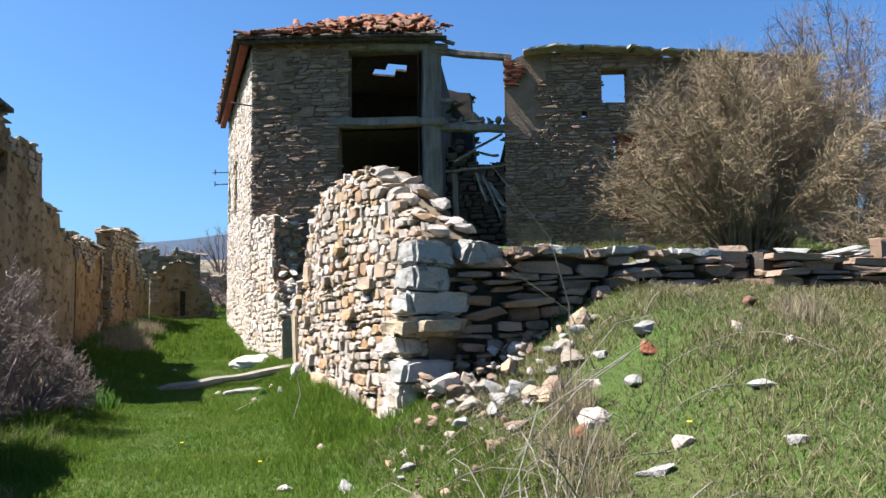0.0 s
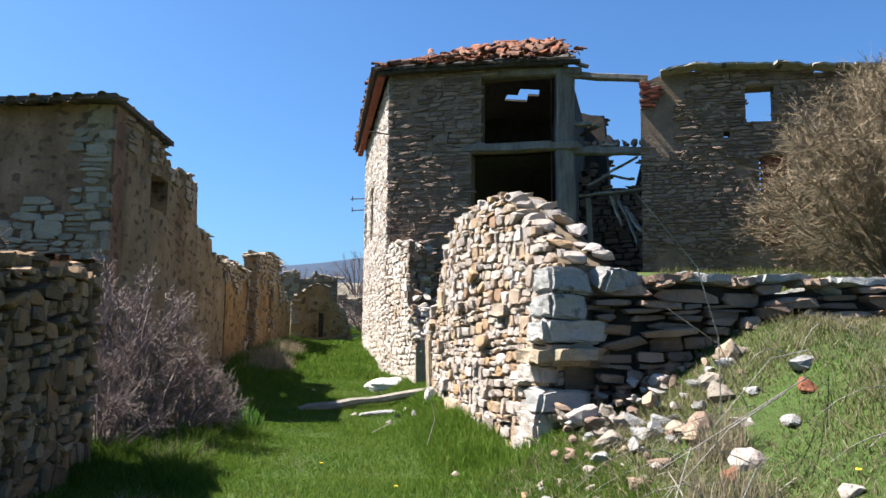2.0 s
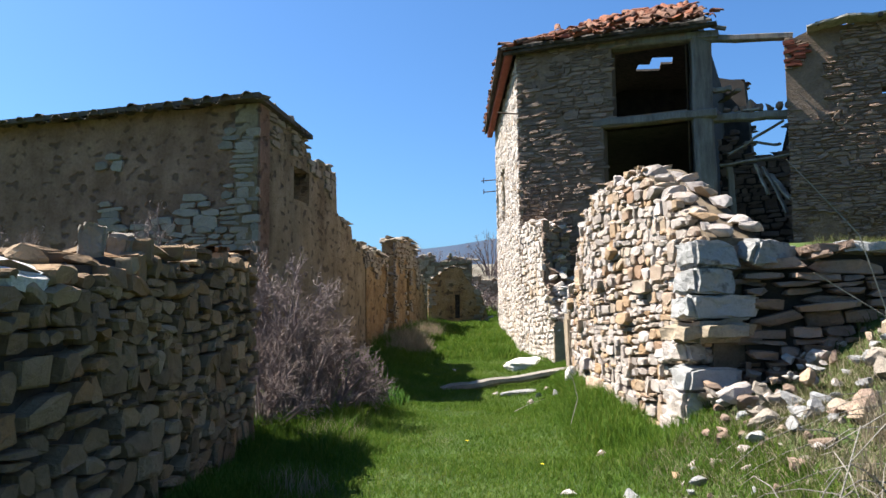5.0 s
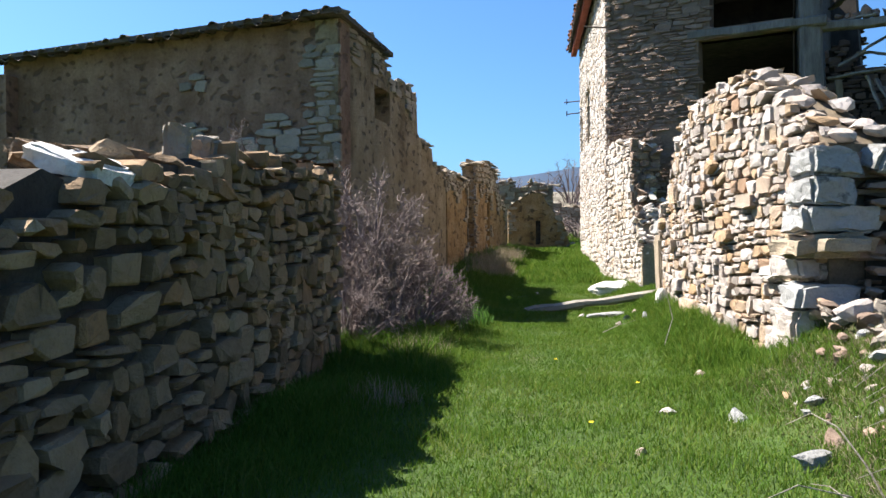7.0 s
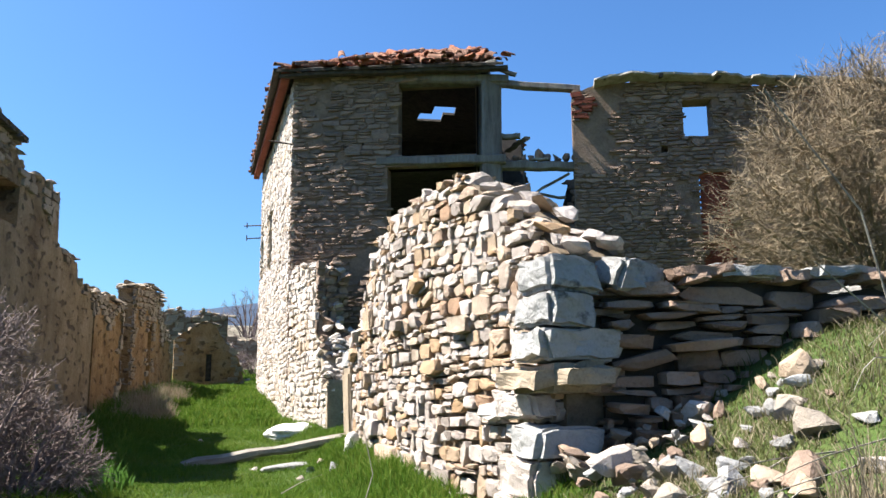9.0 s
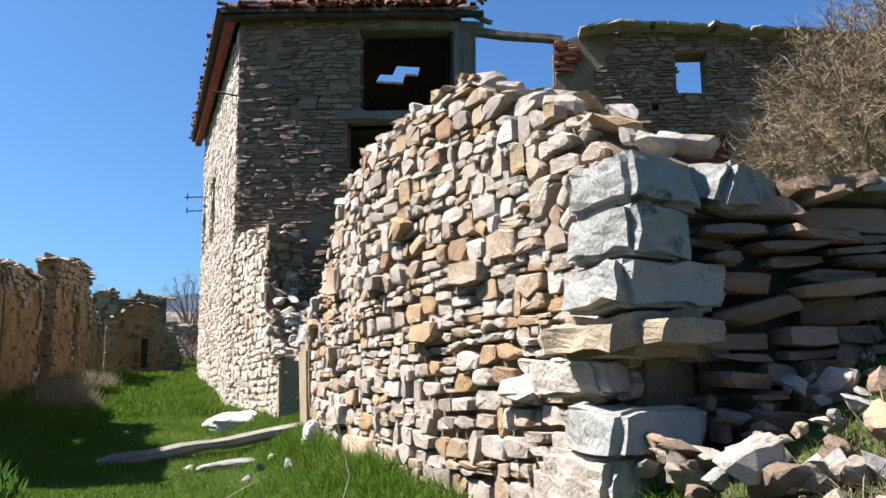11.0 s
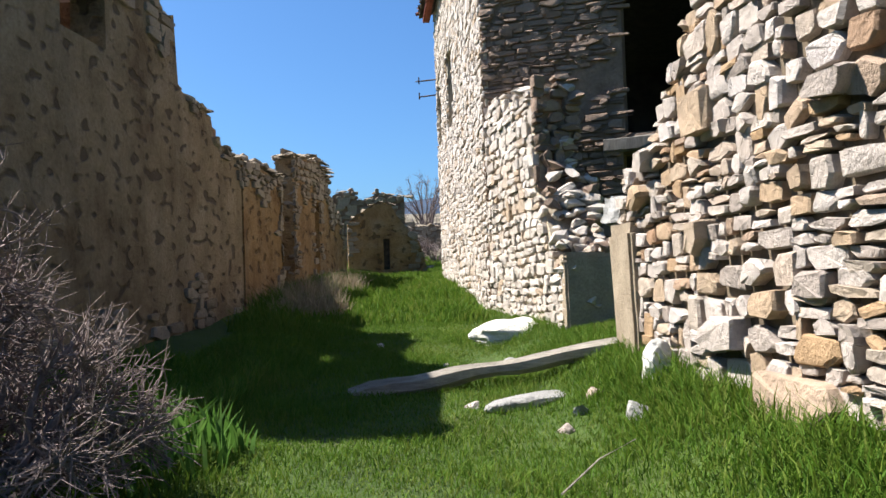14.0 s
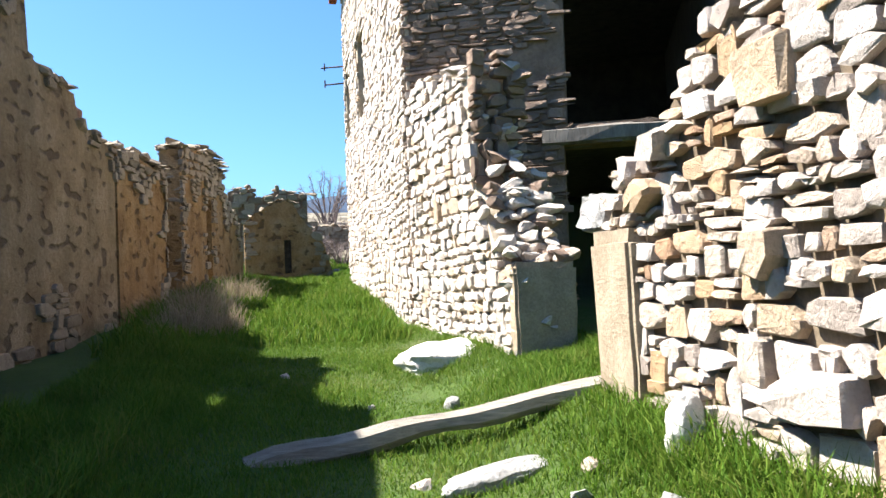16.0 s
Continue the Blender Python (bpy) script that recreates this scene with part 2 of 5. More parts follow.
class Soup:
    """Collects vertices and faces of a joined mesh."""

    def __init__(self):
        self.v, self.f = [], []

    def add(self, verts, faces):
        n = len(self.v)
        self.v.extend(verts)
        self.f.extend([tuple(i + n for i in f) for f in faces])

    def box(self, a, b, turn=None):
        (x0, y0, z0), (x1, y1, z1) = a, b
        vs = [(x0, y0, z0), (x1, y0, z0), (x1, y1, z0), (x0, y1, z0), (x0, y0, z1), (x1, y0, z1), (x1, y1, z1), (x0, y1, z1)]
        if turn is not None:
            vs = [tuple(turn @ Vector(p)) for p in vs]
        self.add(vs, [(0, 3, 2, 1), (4, 5, 6, 7), (0, 1, 5, 4), (1, 2, 6, 5), (2, 3, 7, 6), (3, 0, 4, 7)])

    def weld(self):
        """Joins equal corners and drops the faces that two neighbours share."""
        index, vs, where = {}, [], []
        for p in self.v:
            k = (round(p[0], 3), round(p[1], 3), round(p[2], 3))
            if k not in index:
                index[k] = len(vs)
                vs.append(p)
            where.append(index[k])
        faces = {}
        for f in self.f:
            g = []
            for i in f:
                if where[i] not in g:
                    g.append(where[i])
            if len(g) > 2:
                key = frozenset(g)
                faces[key] = None if key in faces else tuple(g)
        self.v, self.f = vs, [f for f in faces.values() if f]
        return self

    def tube(self, pts, radii, sides=6, cap=True):
        rings = []
        base = len(self.v)
        for i, p in enumerate(pts):
            p = Vector(p)
            d = (Vector(pts[min(i + 1, len(pts) - 1)]) - Vector(pts[max(i - 1, 0)])).normalized()
            u = d.orthogonal().normalized()
            w = d.cross(u)
            for k in range(sides):
                a = 2 * math.pi * k / sides
                self.v.append(tuple(p + (u * math.cos(a) + w * math.sin(a)) * radii[i]))
        for i in range(len(pts) - 1):
            for k in range(sides):
                a, b = base + i * sides + k, base + i * sides + (k + 1) % sides
                self.f.append((a, b, b + sides, a + sides))
        if cap:
            self.f.append(tuple(base + k for k in reversed(range(sides))))
            self.f.append(tuple(base + (len(pts) - 1) * sides + k for k in range(sides)))

    def mesh(self, name, mat, smooth=False):
        return mesh_of(name, self.v, self.f, mat, smooth)


def stone_shape(rng, blocky=0.5):
    """A split stone in the unit box: x and z across its face, y outwards from 0 to 1."""
    ring = []
    j = 0.17 - 0.09 * blocky
    for sx, sz in ((-1, -1), (1, -1), (1, 1), (-1, 1)):
        cx, cz = sx * (0.5 - rng.uniform(0, j)), sz * (0.5 - rng.uniform(0, j))
        cut = rng.choice((0.04, 0.07, 0.12, 0.22, 0.34, 0.42)) * (1.15 - 0.55 * blocky)
        k = rng.uniform(0.45, 1.8)
        first, second = (cx, cz - sz * min(0.45, cut * k)), (cx - sx * min(0.45, cut / k), cz)
        ring += [first, second] if sx * sz > 0 else [second, first]
    n = len(ring)
    tx, tz = rng.uniform(-0.3, 0.3), rng.uniform(-0.25, 0.25)
    shrink = rng.uniform(0.86, 0.95)
    ox, oz = rng.uniform(-0.05, 0.05), rng.uniform(-0.05, 0.05)
    verts = []
    for y, k in ((-0.4, 0.98), (0.74, 1.0), (0.95, shrink)):
        for x, z in ring:
            jit = rng.uniform(-0.09, 0.09) if y > 0.5 else 0
            push = rng.uniform(0.95, 1.03) if y > 0.5 else 1
            verts.append((x * k * push + ox * (y > 0.8), y + jit + (tx * x + tz * z) * (y > 0.5), z * k * push + oz * (y > 0.8)))
    verts.append((rng.uniform(-0.28, 0.28), 0.96 + rng.uniform(-0.12, 0.16), rng.uniform(-0.28, 0.28)))
    faces = []
    for r in range(2):
        for k in range(n):
            a, b = r * n + k, r * n + (k + 1) % n
            faces.append((b, a, a + n, b + n))
    for k in range(n):
        faces.append((2 * n + (k + 1) % n, 2 * n + k, 3 * n))
    return verts, faces


SHAPES = [stone_shape(random.Random(i), (i % 8) / 8) for i in range(44)]


def lump_shape(rng):
    """A loose stone, about one unit across, resting on z = 0."""
    bm = bmesh.new()
    bmesh.ops.create_icosphere(bm, subdivisions=2, radius=0.5)
    cut = [(Vector((rng.gauss(0, 1), rng.gauss(0, 1), rng.gauss(0, 1))).normalized(), rng.uniform(0.2, 0.36)) for _ in range(13)]
    for v in bm.verts:
        v.co *= 1.25
        for c, r in cut:
            d = v.co.dot(c) - r
            if d > 0:
                v.co -= c * d
        v.co *= 1 + 0.03 * rng.uniform(-1, 1)
    low = min(v.co.z for v in bm.verts)
    high = max(v.co.z for v in bm.verts)
    wx = max(abs(v.co.x) for v in bm.verts) * 2
    wy = max(abs(v.co.y) for v in bm.verts) * 2
    vs = [(v.co.x / wx, v.co.y / wy, (v.co.z - low) / (high - low) - 0.12) for v in bm.verts]
    fs = [tuple(v.index for v in f.verts) for f in bm.faces]
    bm.free()
    return vs, fs


LUMPS = [lump_shape(random.Random(100 + i)) for i in range(9)]


def lerp_table(table, s):
    if s <= table[0][0]:
        return table[0][1]
    for (a, va), (b, vb) in zip(table, table[1:]):
        if s <= b:
            return va + (vb - va) * (s - a) / (b - a)
    return table[-1][1]


def in_hole(s, z, holes, pad=0.0):
    return any(a - pad < s < b + pad and c - pad < z < d + pad for a, b, c, d in holes)


def core(p0, p1, thick, zb, zt, holes, inset=0.04, step=0.3, rough=0.05, seed=0, trim=0.0):
    """The body of a wall from p0 to p1, whose outer face lies to the right of that way, with openings through it."""
    rng = random.Random(seed)
    p0, p1 = Vector((*p0, 0)), Vector((*p1, 0))
    length = (p1 - p0).length
    d = (p1 - p0).normalized()
    inw = Vector((-d.y, d.x, 0))
    cuts = {0.0, length}
    for a, b, _, _ in holes:
        cuts |= {max(0.0, a), min(length, b)}
    for c, _ in zt:
        if 0.05 < c < length - 0.05 and all(abs(c - k) > 0.06 for k in cuts):
            cuts.add(c)
    n = max(1, int(length / step))
    for i in range(1, n):
        c = length * i / n
        if all(abs(c - k) > step * 0.4 for k in cuts):
            cuts.add(c)
    cuts = sorted(cuts)
    soup = Soup()
    turn = Matrix(((d.x, inw.x, 0, p0.x), (d.y, inw.y, 0, p0.y), (0, 0, 1, 0), (0, 0, 0, 1)))
    lows = [round(lerp_table(zb, c), 3) for c in cuts]
    tops = [round(lerp_table(zt, c) + rng.uniform(-rough, rough), 3) for c in cuts]
    for i, (a, b) in enumerate(zip(cuts, cuts[1:])):
        mid = (a + b) / 2
        spans = [((lows[i], lows[i + 1]), (tops[i], tops[i + 1]))]
        for ha, hb, hc, hd in sorted(holes, key=lambda h: h[2]):
            if ha < mid < hb:
                lo, hi = spans.pop()
                if hc > max(lo):
                    spans.append((lo, (hc, hc)))
                if hd < min(hi):
                    spans.append(((hd, hd), hi))
                else:
                    break
        for lo, hi in spans:
            y0, y1 = inset, thick - inset
            a, b = max(a, trim), min(b, length - trim)
            vs = [(a, y0, lo[0]), (b, y0, lo[1]), (b, y1, lo[1]), (a, y1, lo[0]), (a, y0, hi[0]), (b, y0, hi[1]), (b, y1, hi[1]), (a, y1, hi[0])]
            soup.add([tuple(turn @ Vector(p)) for p in vs], [(0, 3, 2, 1), (4, 5, 6, 7), (0, 1, 5, 4), (1, 2, 6, 5), (2, 3, 7, 6), (3, 0, 4, 7)])
    soup.weld()
    return soup, turn, length


def courses(length, zb, zt, holes, hs, ws, seed, gap=0.012, wobble=0.05, jitter=0.5):
    """Places for the stones of a rubble face: along, up, width, height."""
    rng = random.Random(seed)
    low = min(v for _, v in zb)
    top = max(v for _, v in zt)
    out = []
    z = low
    phase = rng.uniform(0, 6)
    while z < top:
        h = rng.uniform(*hs)
        s = -rng.uniform(0, ws[0])
        while s < length:
            w = rng.uniform(*ws) * (1.35 if h > (hs[0] + hs[1]) / 2 else 1.0)
            c = s + w / 2
            lift = wobble * math.sin(c * 1.3 + phase + z * 2.1) + rng.uniform(-0.1, 0.1) * h
            cz = z + h / 2 + lift
            two = rng.random() < 0.22 * jitter * 2 and h > hs[0] * 1.3
            for k in range(2 if two else 1):
                hh = h / 2 if two else h * rng.uniform(0.85, 1.12)
                zz = cz + ((k - 0.5) * h / 2 if two else 0)
                if 0.0 < c < length and zz - hh * 0.3 > lerp_table(zb, c) - 0.15 and zz + hh * 0.25 < lerp_table(zt, c) + rng.uniform(-0.06, 0.12):
                    if not in_hole(c, zz, holes, min(w, hh) * 0.3):
                        if rng.random() < 0.13 * jitter * 2:
                            hh, w2 = hh * rng.uniform(1.4, 1.9), w * rng.uniform(0.7, 0.95)
                        else:
                            w2 = w * rng.uniform(0.93, 1.06)
                        cw = min(w2, 2 * c + 0.05, 2 * (length - c) + 0.05)
                        out.append((c, zz, cw * 1.06 - gap, hh * 1.1 - gap))
            s += w
        z += h
    return out


def lay(parent, turn, places, mat, depth=(0.06, 0.11), near=None, limit=0, seed=1, name="stone", back=0.03):
    """Lays face stones: those nearest to `near` (along the wall, up) as pieces of their own, the others joined."""
    rng = random.Random(seed)
    near_set = set()
    if limit and near is not None:
        order = sorted(range(len(places)), key=lambda i: (places[i][0] - near[0]) ** 2 + (places[i][1] - near[1]) ** 2)
        near_set = set(order[:limit])
    shared = None
    soup = Soup()
    for i, (s, z, w, h) in enumerate(places):
        k = rng.randrange(len(SHAPES))
        dep = rng.uniform(*depth)
        m = turn @ Matrix.Translation((s, back, z)) @ Matrix.Rotation(rng.uniform(-0.07, 0.07), 4, "Y") @ Matrix.Diagonal((w * rng.choice((-1, 1)), -dep, h * rng.choice((-1, 1)), 1))
        if i in near_set:
            if shared is None:
                shared = [mesh_of(name, v, f, mat) for v, f in SHAPES]
            ob = put(name, shared[k], parent)
            ob.matrix_basis = parent.matrix_basis.inverted() @ m if parent.parent is None else m
            ob.matrix_parent_inverse = Matrix.Identity(4)
        else:
            v, f = SHAPES[k]
            flip = m.determinant() < 0
            soup.add([tuple(m @ Vector(p)) for p in v], f if not flip else [tuple(reversed(q)) for q in f])
    if soup.v:
        put(name + "_facing", soup.mesh(name + "_facing", mat), parent, kind="stuff")


def caps(parent, turn, length, zt, thick, mat, seed, size=(0.25, 0.55), skip=()):
    """Loose capping stones along the top of a ragged wall."""
    rng = random.Random(seed)
    soup = Soup()
    s = 0.1
    while s < length:
        w = rng.uniform(*size)
        for row in range(max(1, round(thick / 0.35))):
            yy = (row + 0.5) * thick / max(1, round(thick / 0.35))
            v, f = LUMPS[rng.randrange(9)]
            z = lerp_table(zt, s + w / 2) + rng.uniform(-0.1, 0.04)
            m = turn @ Matrix.Translation((s + w / 2, yy + rng.uniform(-0.06, 0.06), z)) @ Euler((rng.uniform(-0.2, 0.2), rng.uniform(-0.2, 0.2), rng.uniform(-0.5, 0.5))).to_matrix().to_4x4() @ Matrix.Diagonal((w * 1.15, 0.36, rng.uniform(0.06, 0.17), 1))
            if not any(a < s + w / 2 < b for a, b in skip):
                soup.add([tuple(m @ Vector(p)) for p in v], f)
        s += w * 0.85
    if soup.v:
        put("wall_capping", soup.mesh("wall_capping", mat), parent, kind="stuff")


def stone_wall(name, label, p0, p1, thick, zb, zt, mat, joint, hs, ws, holes=(), parent=None, near=None, limit=0, seed=1, both=False, cap=True, cap_size=(0.25, 0.55), cap_mat=None, depth=(0.06, 0.11), rough=0.06, kind="structure", face=True, wobble=0.05, ends=(), keep=None, trim=0.0):
    soup, turn, length = core(p0, p1, thick, zb, zt, holes, seed=seed, rough=rough, trim=trim)
    w = put(name, soup.mesh(name, joint), parent)
    if parent is None:
        tagged(w, label, "wall", kind=kind)
    elif label:
        tagged(w, label)
    if face:
        places = courses(length, zb, zt, holes, hs, ws, seed, wobble=wobble)
        if keep is not None:
            places = [q for q in places if keep(q[0], q[1])]
        lay(w, turn, places, mat, depth, near, limit, seed)
    for e in ends:
        at = length if e else 0.0
        side = turn @ (Matrix.Translation((length - 0.04, 0, 0)) @ Matrix.Rotation(math.pi / 2, 4, "Z") if e else Matrix.Translation((0.04, thick, 0)) @ Matrix.Rotation(-math.pi / 2, 4, "Z"))
        lay(w, side, courses(thick, [(0, lerp_table(zb, at))], [(0, lerp_table(zt, at) + 0.08)], (), hs, ws, seed + 5), mat, depth, None, 0, seed + 5)
    if both:
        back = turn @ Matrix.Translation((length, thick, 0)) @ Matrix.Rotation(math.pi, 4, "Z")
        rzb, rzt = [(length - s, z) for s, z in reversed(zb)], [(length - s, z) for s, z in reversed(zt)]
        rho = [(length - b, length - a, c, d) for a, b, c, d in holes]
        lay(w, back, courses(length, rzb, rzt, rho, hs, ws, seed + 7), mat, depth, None, 0, seed + 7)
    if cap:
        caps(w, turn, length, zt, thick, cap_mat or mat, seed + 3, cap_size)
    return w, turn, length


# ---- ground ----


def smooth(a, b, x):
    t = min(1.0, max(0.0, (x - a) / (b - a)))
    return t * t * (3 - 2 * t)


LANE = [(-60, -1.0), (-6, -0.05), (0, -0.02), (6, 0.0), (9, 0.03), (12, 0.06), (14, 0.1), (17, 0.18), (21, 0.42), (26, 0.74), (31, 0.98), (36, 1.1), (45, 2.0), (55, 3.7), (65, 5.6), (85, 6.6), (120, 8.0), (400, 14.0), (3000, 30.0)]


def ground_z(x, y):
    z = lerp_table(LANE, y)
    # verge along the lane's sides
    z += 0.32 * smooth(0.7, 1.7, x) * smooth(7, 12, y) * (1 - smooth(28, 34, y))
    # bank beside the lane, in front of the enclosure
    up = 0.75 * smooth(1.1, 2.8, x) + 1.0 * smooth(2.6, 4.6, x)
    up *= smooth(-3.0, 3.0, y) * 0.55 + 0.45 * smooth(3.0, 7.4, y)
    bank = up * (1 - smooth(8.05, 8.35, y))
    z += bank
    # raised yard inside the enclosure
    edge = lerp_table(((7.9, 2.7), (11.75, 2.05), (14.8, 1.95)), y)
    yard = smooth(edge, edge + 0.35, x) * smooth(8.1, 8.4, y)
    low = smooth(11.5, 14.0, y) * (1 - smooth(4.6, 6.6, x)) * (1 - smooth(20, 60, y))
    target = 1.95 + 1.1 * smooth(8, 18, y) + 1.0 * smooth(9, 22, x)
    target = target * (1 - low) + (0.55 + 0.02 * (y - 14)) * low
    z = z * (1 - yard) + max(target, z) * yard
    n = noise.noise(Vector((x * 0.5, y * 0.5, 0))) * 0.06 + noise.noise(Vector((x * 1.7, y * 1.7, 3))) * 0.03
    z += n * (1 - 0.5 * smooth(30, 60, y))
    return z


def axis(lo, hi, fine_lo, fine_hi, step):
    a = list(np.arange(fine_lo, fine_hi, step))
    k, s = fine_hi, step
    while k < hi:
        a.append(k)
        s *= 1.28
        k += s
    a.append(hi)
    k, s = fine_lo, step
    while k > lo:
        s *= 1.28
        k -= s
        a.append(max(k, lo))
    return sorted(set(float(v) for v in a))


xs, ys = axis(-1500, 1500, -9, 12, 0.2), axis(-300, 2500, -3, 24, 0.2)
gv = [(x, y, ground_z(x, y)) for y in ys for x in xs]
nx = len(xs)
gf = [(j * nx + i, j * nx + i + 1, (j + 1) * nx + i + 1, (j + 1) * nx + i) for j in range(len(ys) - 1) for i in range(nx - 1)]
tagged(new("ground", mesh_of("ground", gv, gf, GROUND, True)), "green grassy ground rising gently along the lane", "ground", kind="structure")


# ---- the roadside wall of the enclosure ----
W1_TOP = [(0, 1.6), (0.33, 1.92), (0.9, 1.95), (0.98, 2.2), (1.2, 2.42), (1.65, 2.65), (2.05, 2.92), (2.4, 3.2), (3.05, 3.28)]
W1B_TOP = [(0, 3.28), (0.7, 3.38), (1.6, 3.45), (2.0, 3.35), (2.5, 3.1), (3.0, 2.85), (3.4, 2.62), (3.7, 2.4)]
wall_lane, W1, _ = stone_wall("wall_lane", "tall ragged rubble wall of pale limestone beside the lane", (1.62, 14.8), (1.71, 11.75), 0.62, [(0, 0.0), (3.1, -0.02)], W1_TOP, LIME, MORTAR, (0.06, 0.18), (0.08, 0.27), wobble=0.085, near=(2.4, 1.2), limit=230, seed=3, depth=(0.04, 0.085), ends=(0,), cap_size=(0.12, 0.28), keep=lambda s, z: not (s < 0.52 and z < 1.5))
wall_corner, W1B, _ = stone_wall("wall_corner", "ragged corner stretch of the pale limestone lane wall", (1.71, 11.75), (2.36, 8.08), 0.62, [(0, 0.0), (3.8, 0.3)], W1B_TOP, LIME, MORTAR, (0.06, 0.18), (0.08, 0.27), wobble=0.085, near=(2.0, 1.6), limit=300, seed=4, depth=(0.04, 0.085), cap_size=(0.14, 0.32), keep=lambda s, z: not (s > 3.45 and 1.5 < z < 2.32))
wall_yard, W2, _ = stone_wall("wall_yard", "low dry wall of dark flat slabs holding up the yard", (2.72, 8.05), (5.9, 7.5), 0.6, [(0, 0.3), (3.2, 1.3)], [(0, 2.1), (3.2, 2.1)], SLATE, MORTAR_DARK, (0.06, 0.17), (0.2, 0.55), near=(1.0, 1.6), limit=100, seed=5, depth=(0.08, 0.3), cap_mat=QUOIN, cap_size=(0.3, 0.6), ends=(0, 1))
wall_terrace, W3, _ = stone_wall("wall_terrace", "tumbled low terrace wall of grey slabs under brushwood", (6.1, 7.2), (14.2, 6.0), 0.7, [(0, 1.2), (8.2, 1.3)], [(0, 2.15), (3, 2.18), (8.2, 2.35)], SLATE, MORTAR_DARK, (0.08, 0.2), (0.25, 0.6), near=(1.0, 1.6), limit=60, seed=6, depth=(0.1, 0.3), cap_mat=QUOIN, cap_size=(0.25, 0.55), ends=(0,))
wall_left, W4, _ = stone_wall("wall_left", "shaded dry stone wall of brown blocks beside the lane", (-2.15, -3.0), (-2.84, 9.33), 0.75, [(0, -0.3), (12.4, -0.15)], [(0, 1.55), (6.2, 1.7), (7.2, 1.83), (8.3, 2.02), (9.9, 2.14), (12.4, 2.3)], DRY, MORTAR_DARK, (0.085, 0.22), (0.1, 0.33), near=(8.5, 1.0), limit=300, seed=8, wobble=0.11, depth=(0.08, 0.15), cap_size=(0.2, 0.55), ends=(1,))

# ---- the tall ruined house ----
house = thing("stone_house", "tall roofless stone farmhouse in ruins with broken facade", "house", at=(1.0, 20.9, 0.5))
DX, DY = 0.933, -0.36


def facade(s, back=0.0):
    return (1.02 + DX * s + 0.36 * back, 20.94 + DY * s + 0.933 * back)


HOLES = [(2.62, 4.5, 6.65, 8.5), (2.35, 4.5, 3.3, 6.4), (2.3, 4.2, 0.2, 3.0), (1.72, 1.9, 6.85, 7.02), (1.25, 1.38, 6.85, 7.0)]
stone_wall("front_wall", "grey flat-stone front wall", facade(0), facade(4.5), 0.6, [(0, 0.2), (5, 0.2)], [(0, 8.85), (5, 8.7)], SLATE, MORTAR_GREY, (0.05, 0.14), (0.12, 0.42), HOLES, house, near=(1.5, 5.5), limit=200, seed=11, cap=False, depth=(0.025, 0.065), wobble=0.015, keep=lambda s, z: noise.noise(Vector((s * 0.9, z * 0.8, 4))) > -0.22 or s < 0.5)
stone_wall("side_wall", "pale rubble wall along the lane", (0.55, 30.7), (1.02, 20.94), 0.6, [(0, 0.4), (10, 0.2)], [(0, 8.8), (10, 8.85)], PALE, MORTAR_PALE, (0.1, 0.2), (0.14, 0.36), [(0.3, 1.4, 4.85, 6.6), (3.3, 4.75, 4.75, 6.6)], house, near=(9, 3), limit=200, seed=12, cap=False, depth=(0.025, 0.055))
WING_TOP = [(0, 8.0), (0.5, 8.18), (1.0, 8.3), (3.1, 8.16), (5.7, 7.9), (7.4, 7.75)]
B2 = [(9.33 - 6.8, 10.0 - 6.8, 6.86, 7.75), (3.55 - 0.75, 3.55, 3.75, 6.0), (2.0, 2.15, 6.5, 6.65)]
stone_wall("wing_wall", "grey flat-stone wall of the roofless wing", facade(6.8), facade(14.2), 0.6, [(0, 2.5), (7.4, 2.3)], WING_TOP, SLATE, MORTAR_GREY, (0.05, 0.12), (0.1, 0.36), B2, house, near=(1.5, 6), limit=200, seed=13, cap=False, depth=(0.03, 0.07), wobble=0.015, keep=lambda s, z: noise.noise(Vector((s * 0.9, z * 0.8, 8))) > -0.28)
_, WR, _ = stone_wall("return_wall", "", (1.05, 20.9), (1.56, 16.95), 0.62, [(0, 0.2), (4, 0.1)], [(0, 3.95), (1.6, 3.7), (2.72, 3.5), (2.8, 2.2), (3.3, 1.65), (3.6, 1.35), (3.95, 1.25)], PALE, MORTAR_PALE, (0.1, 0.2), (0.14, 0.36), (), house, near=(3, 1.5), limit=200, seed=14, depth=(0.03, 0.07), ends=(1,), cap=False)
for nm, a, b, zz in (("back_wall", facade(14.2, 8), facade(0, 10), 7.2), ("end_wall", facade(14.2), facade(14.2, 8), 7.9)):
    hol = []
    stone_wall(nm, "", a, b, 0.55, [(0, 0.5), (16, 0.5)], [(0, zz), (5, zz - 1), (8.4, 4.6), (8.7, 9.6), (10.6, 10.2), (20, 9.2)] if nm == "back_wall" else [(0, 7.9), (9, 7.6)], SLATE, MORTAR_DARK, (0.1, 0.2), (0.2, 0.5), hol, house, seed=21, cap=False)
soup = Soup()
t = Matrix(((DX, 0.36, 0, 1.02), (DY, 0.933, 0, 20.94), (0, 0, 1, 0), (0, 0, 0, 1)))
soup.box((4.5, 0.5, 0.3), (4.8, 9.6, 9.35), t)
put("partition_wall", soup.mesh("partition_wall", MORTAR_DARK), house)


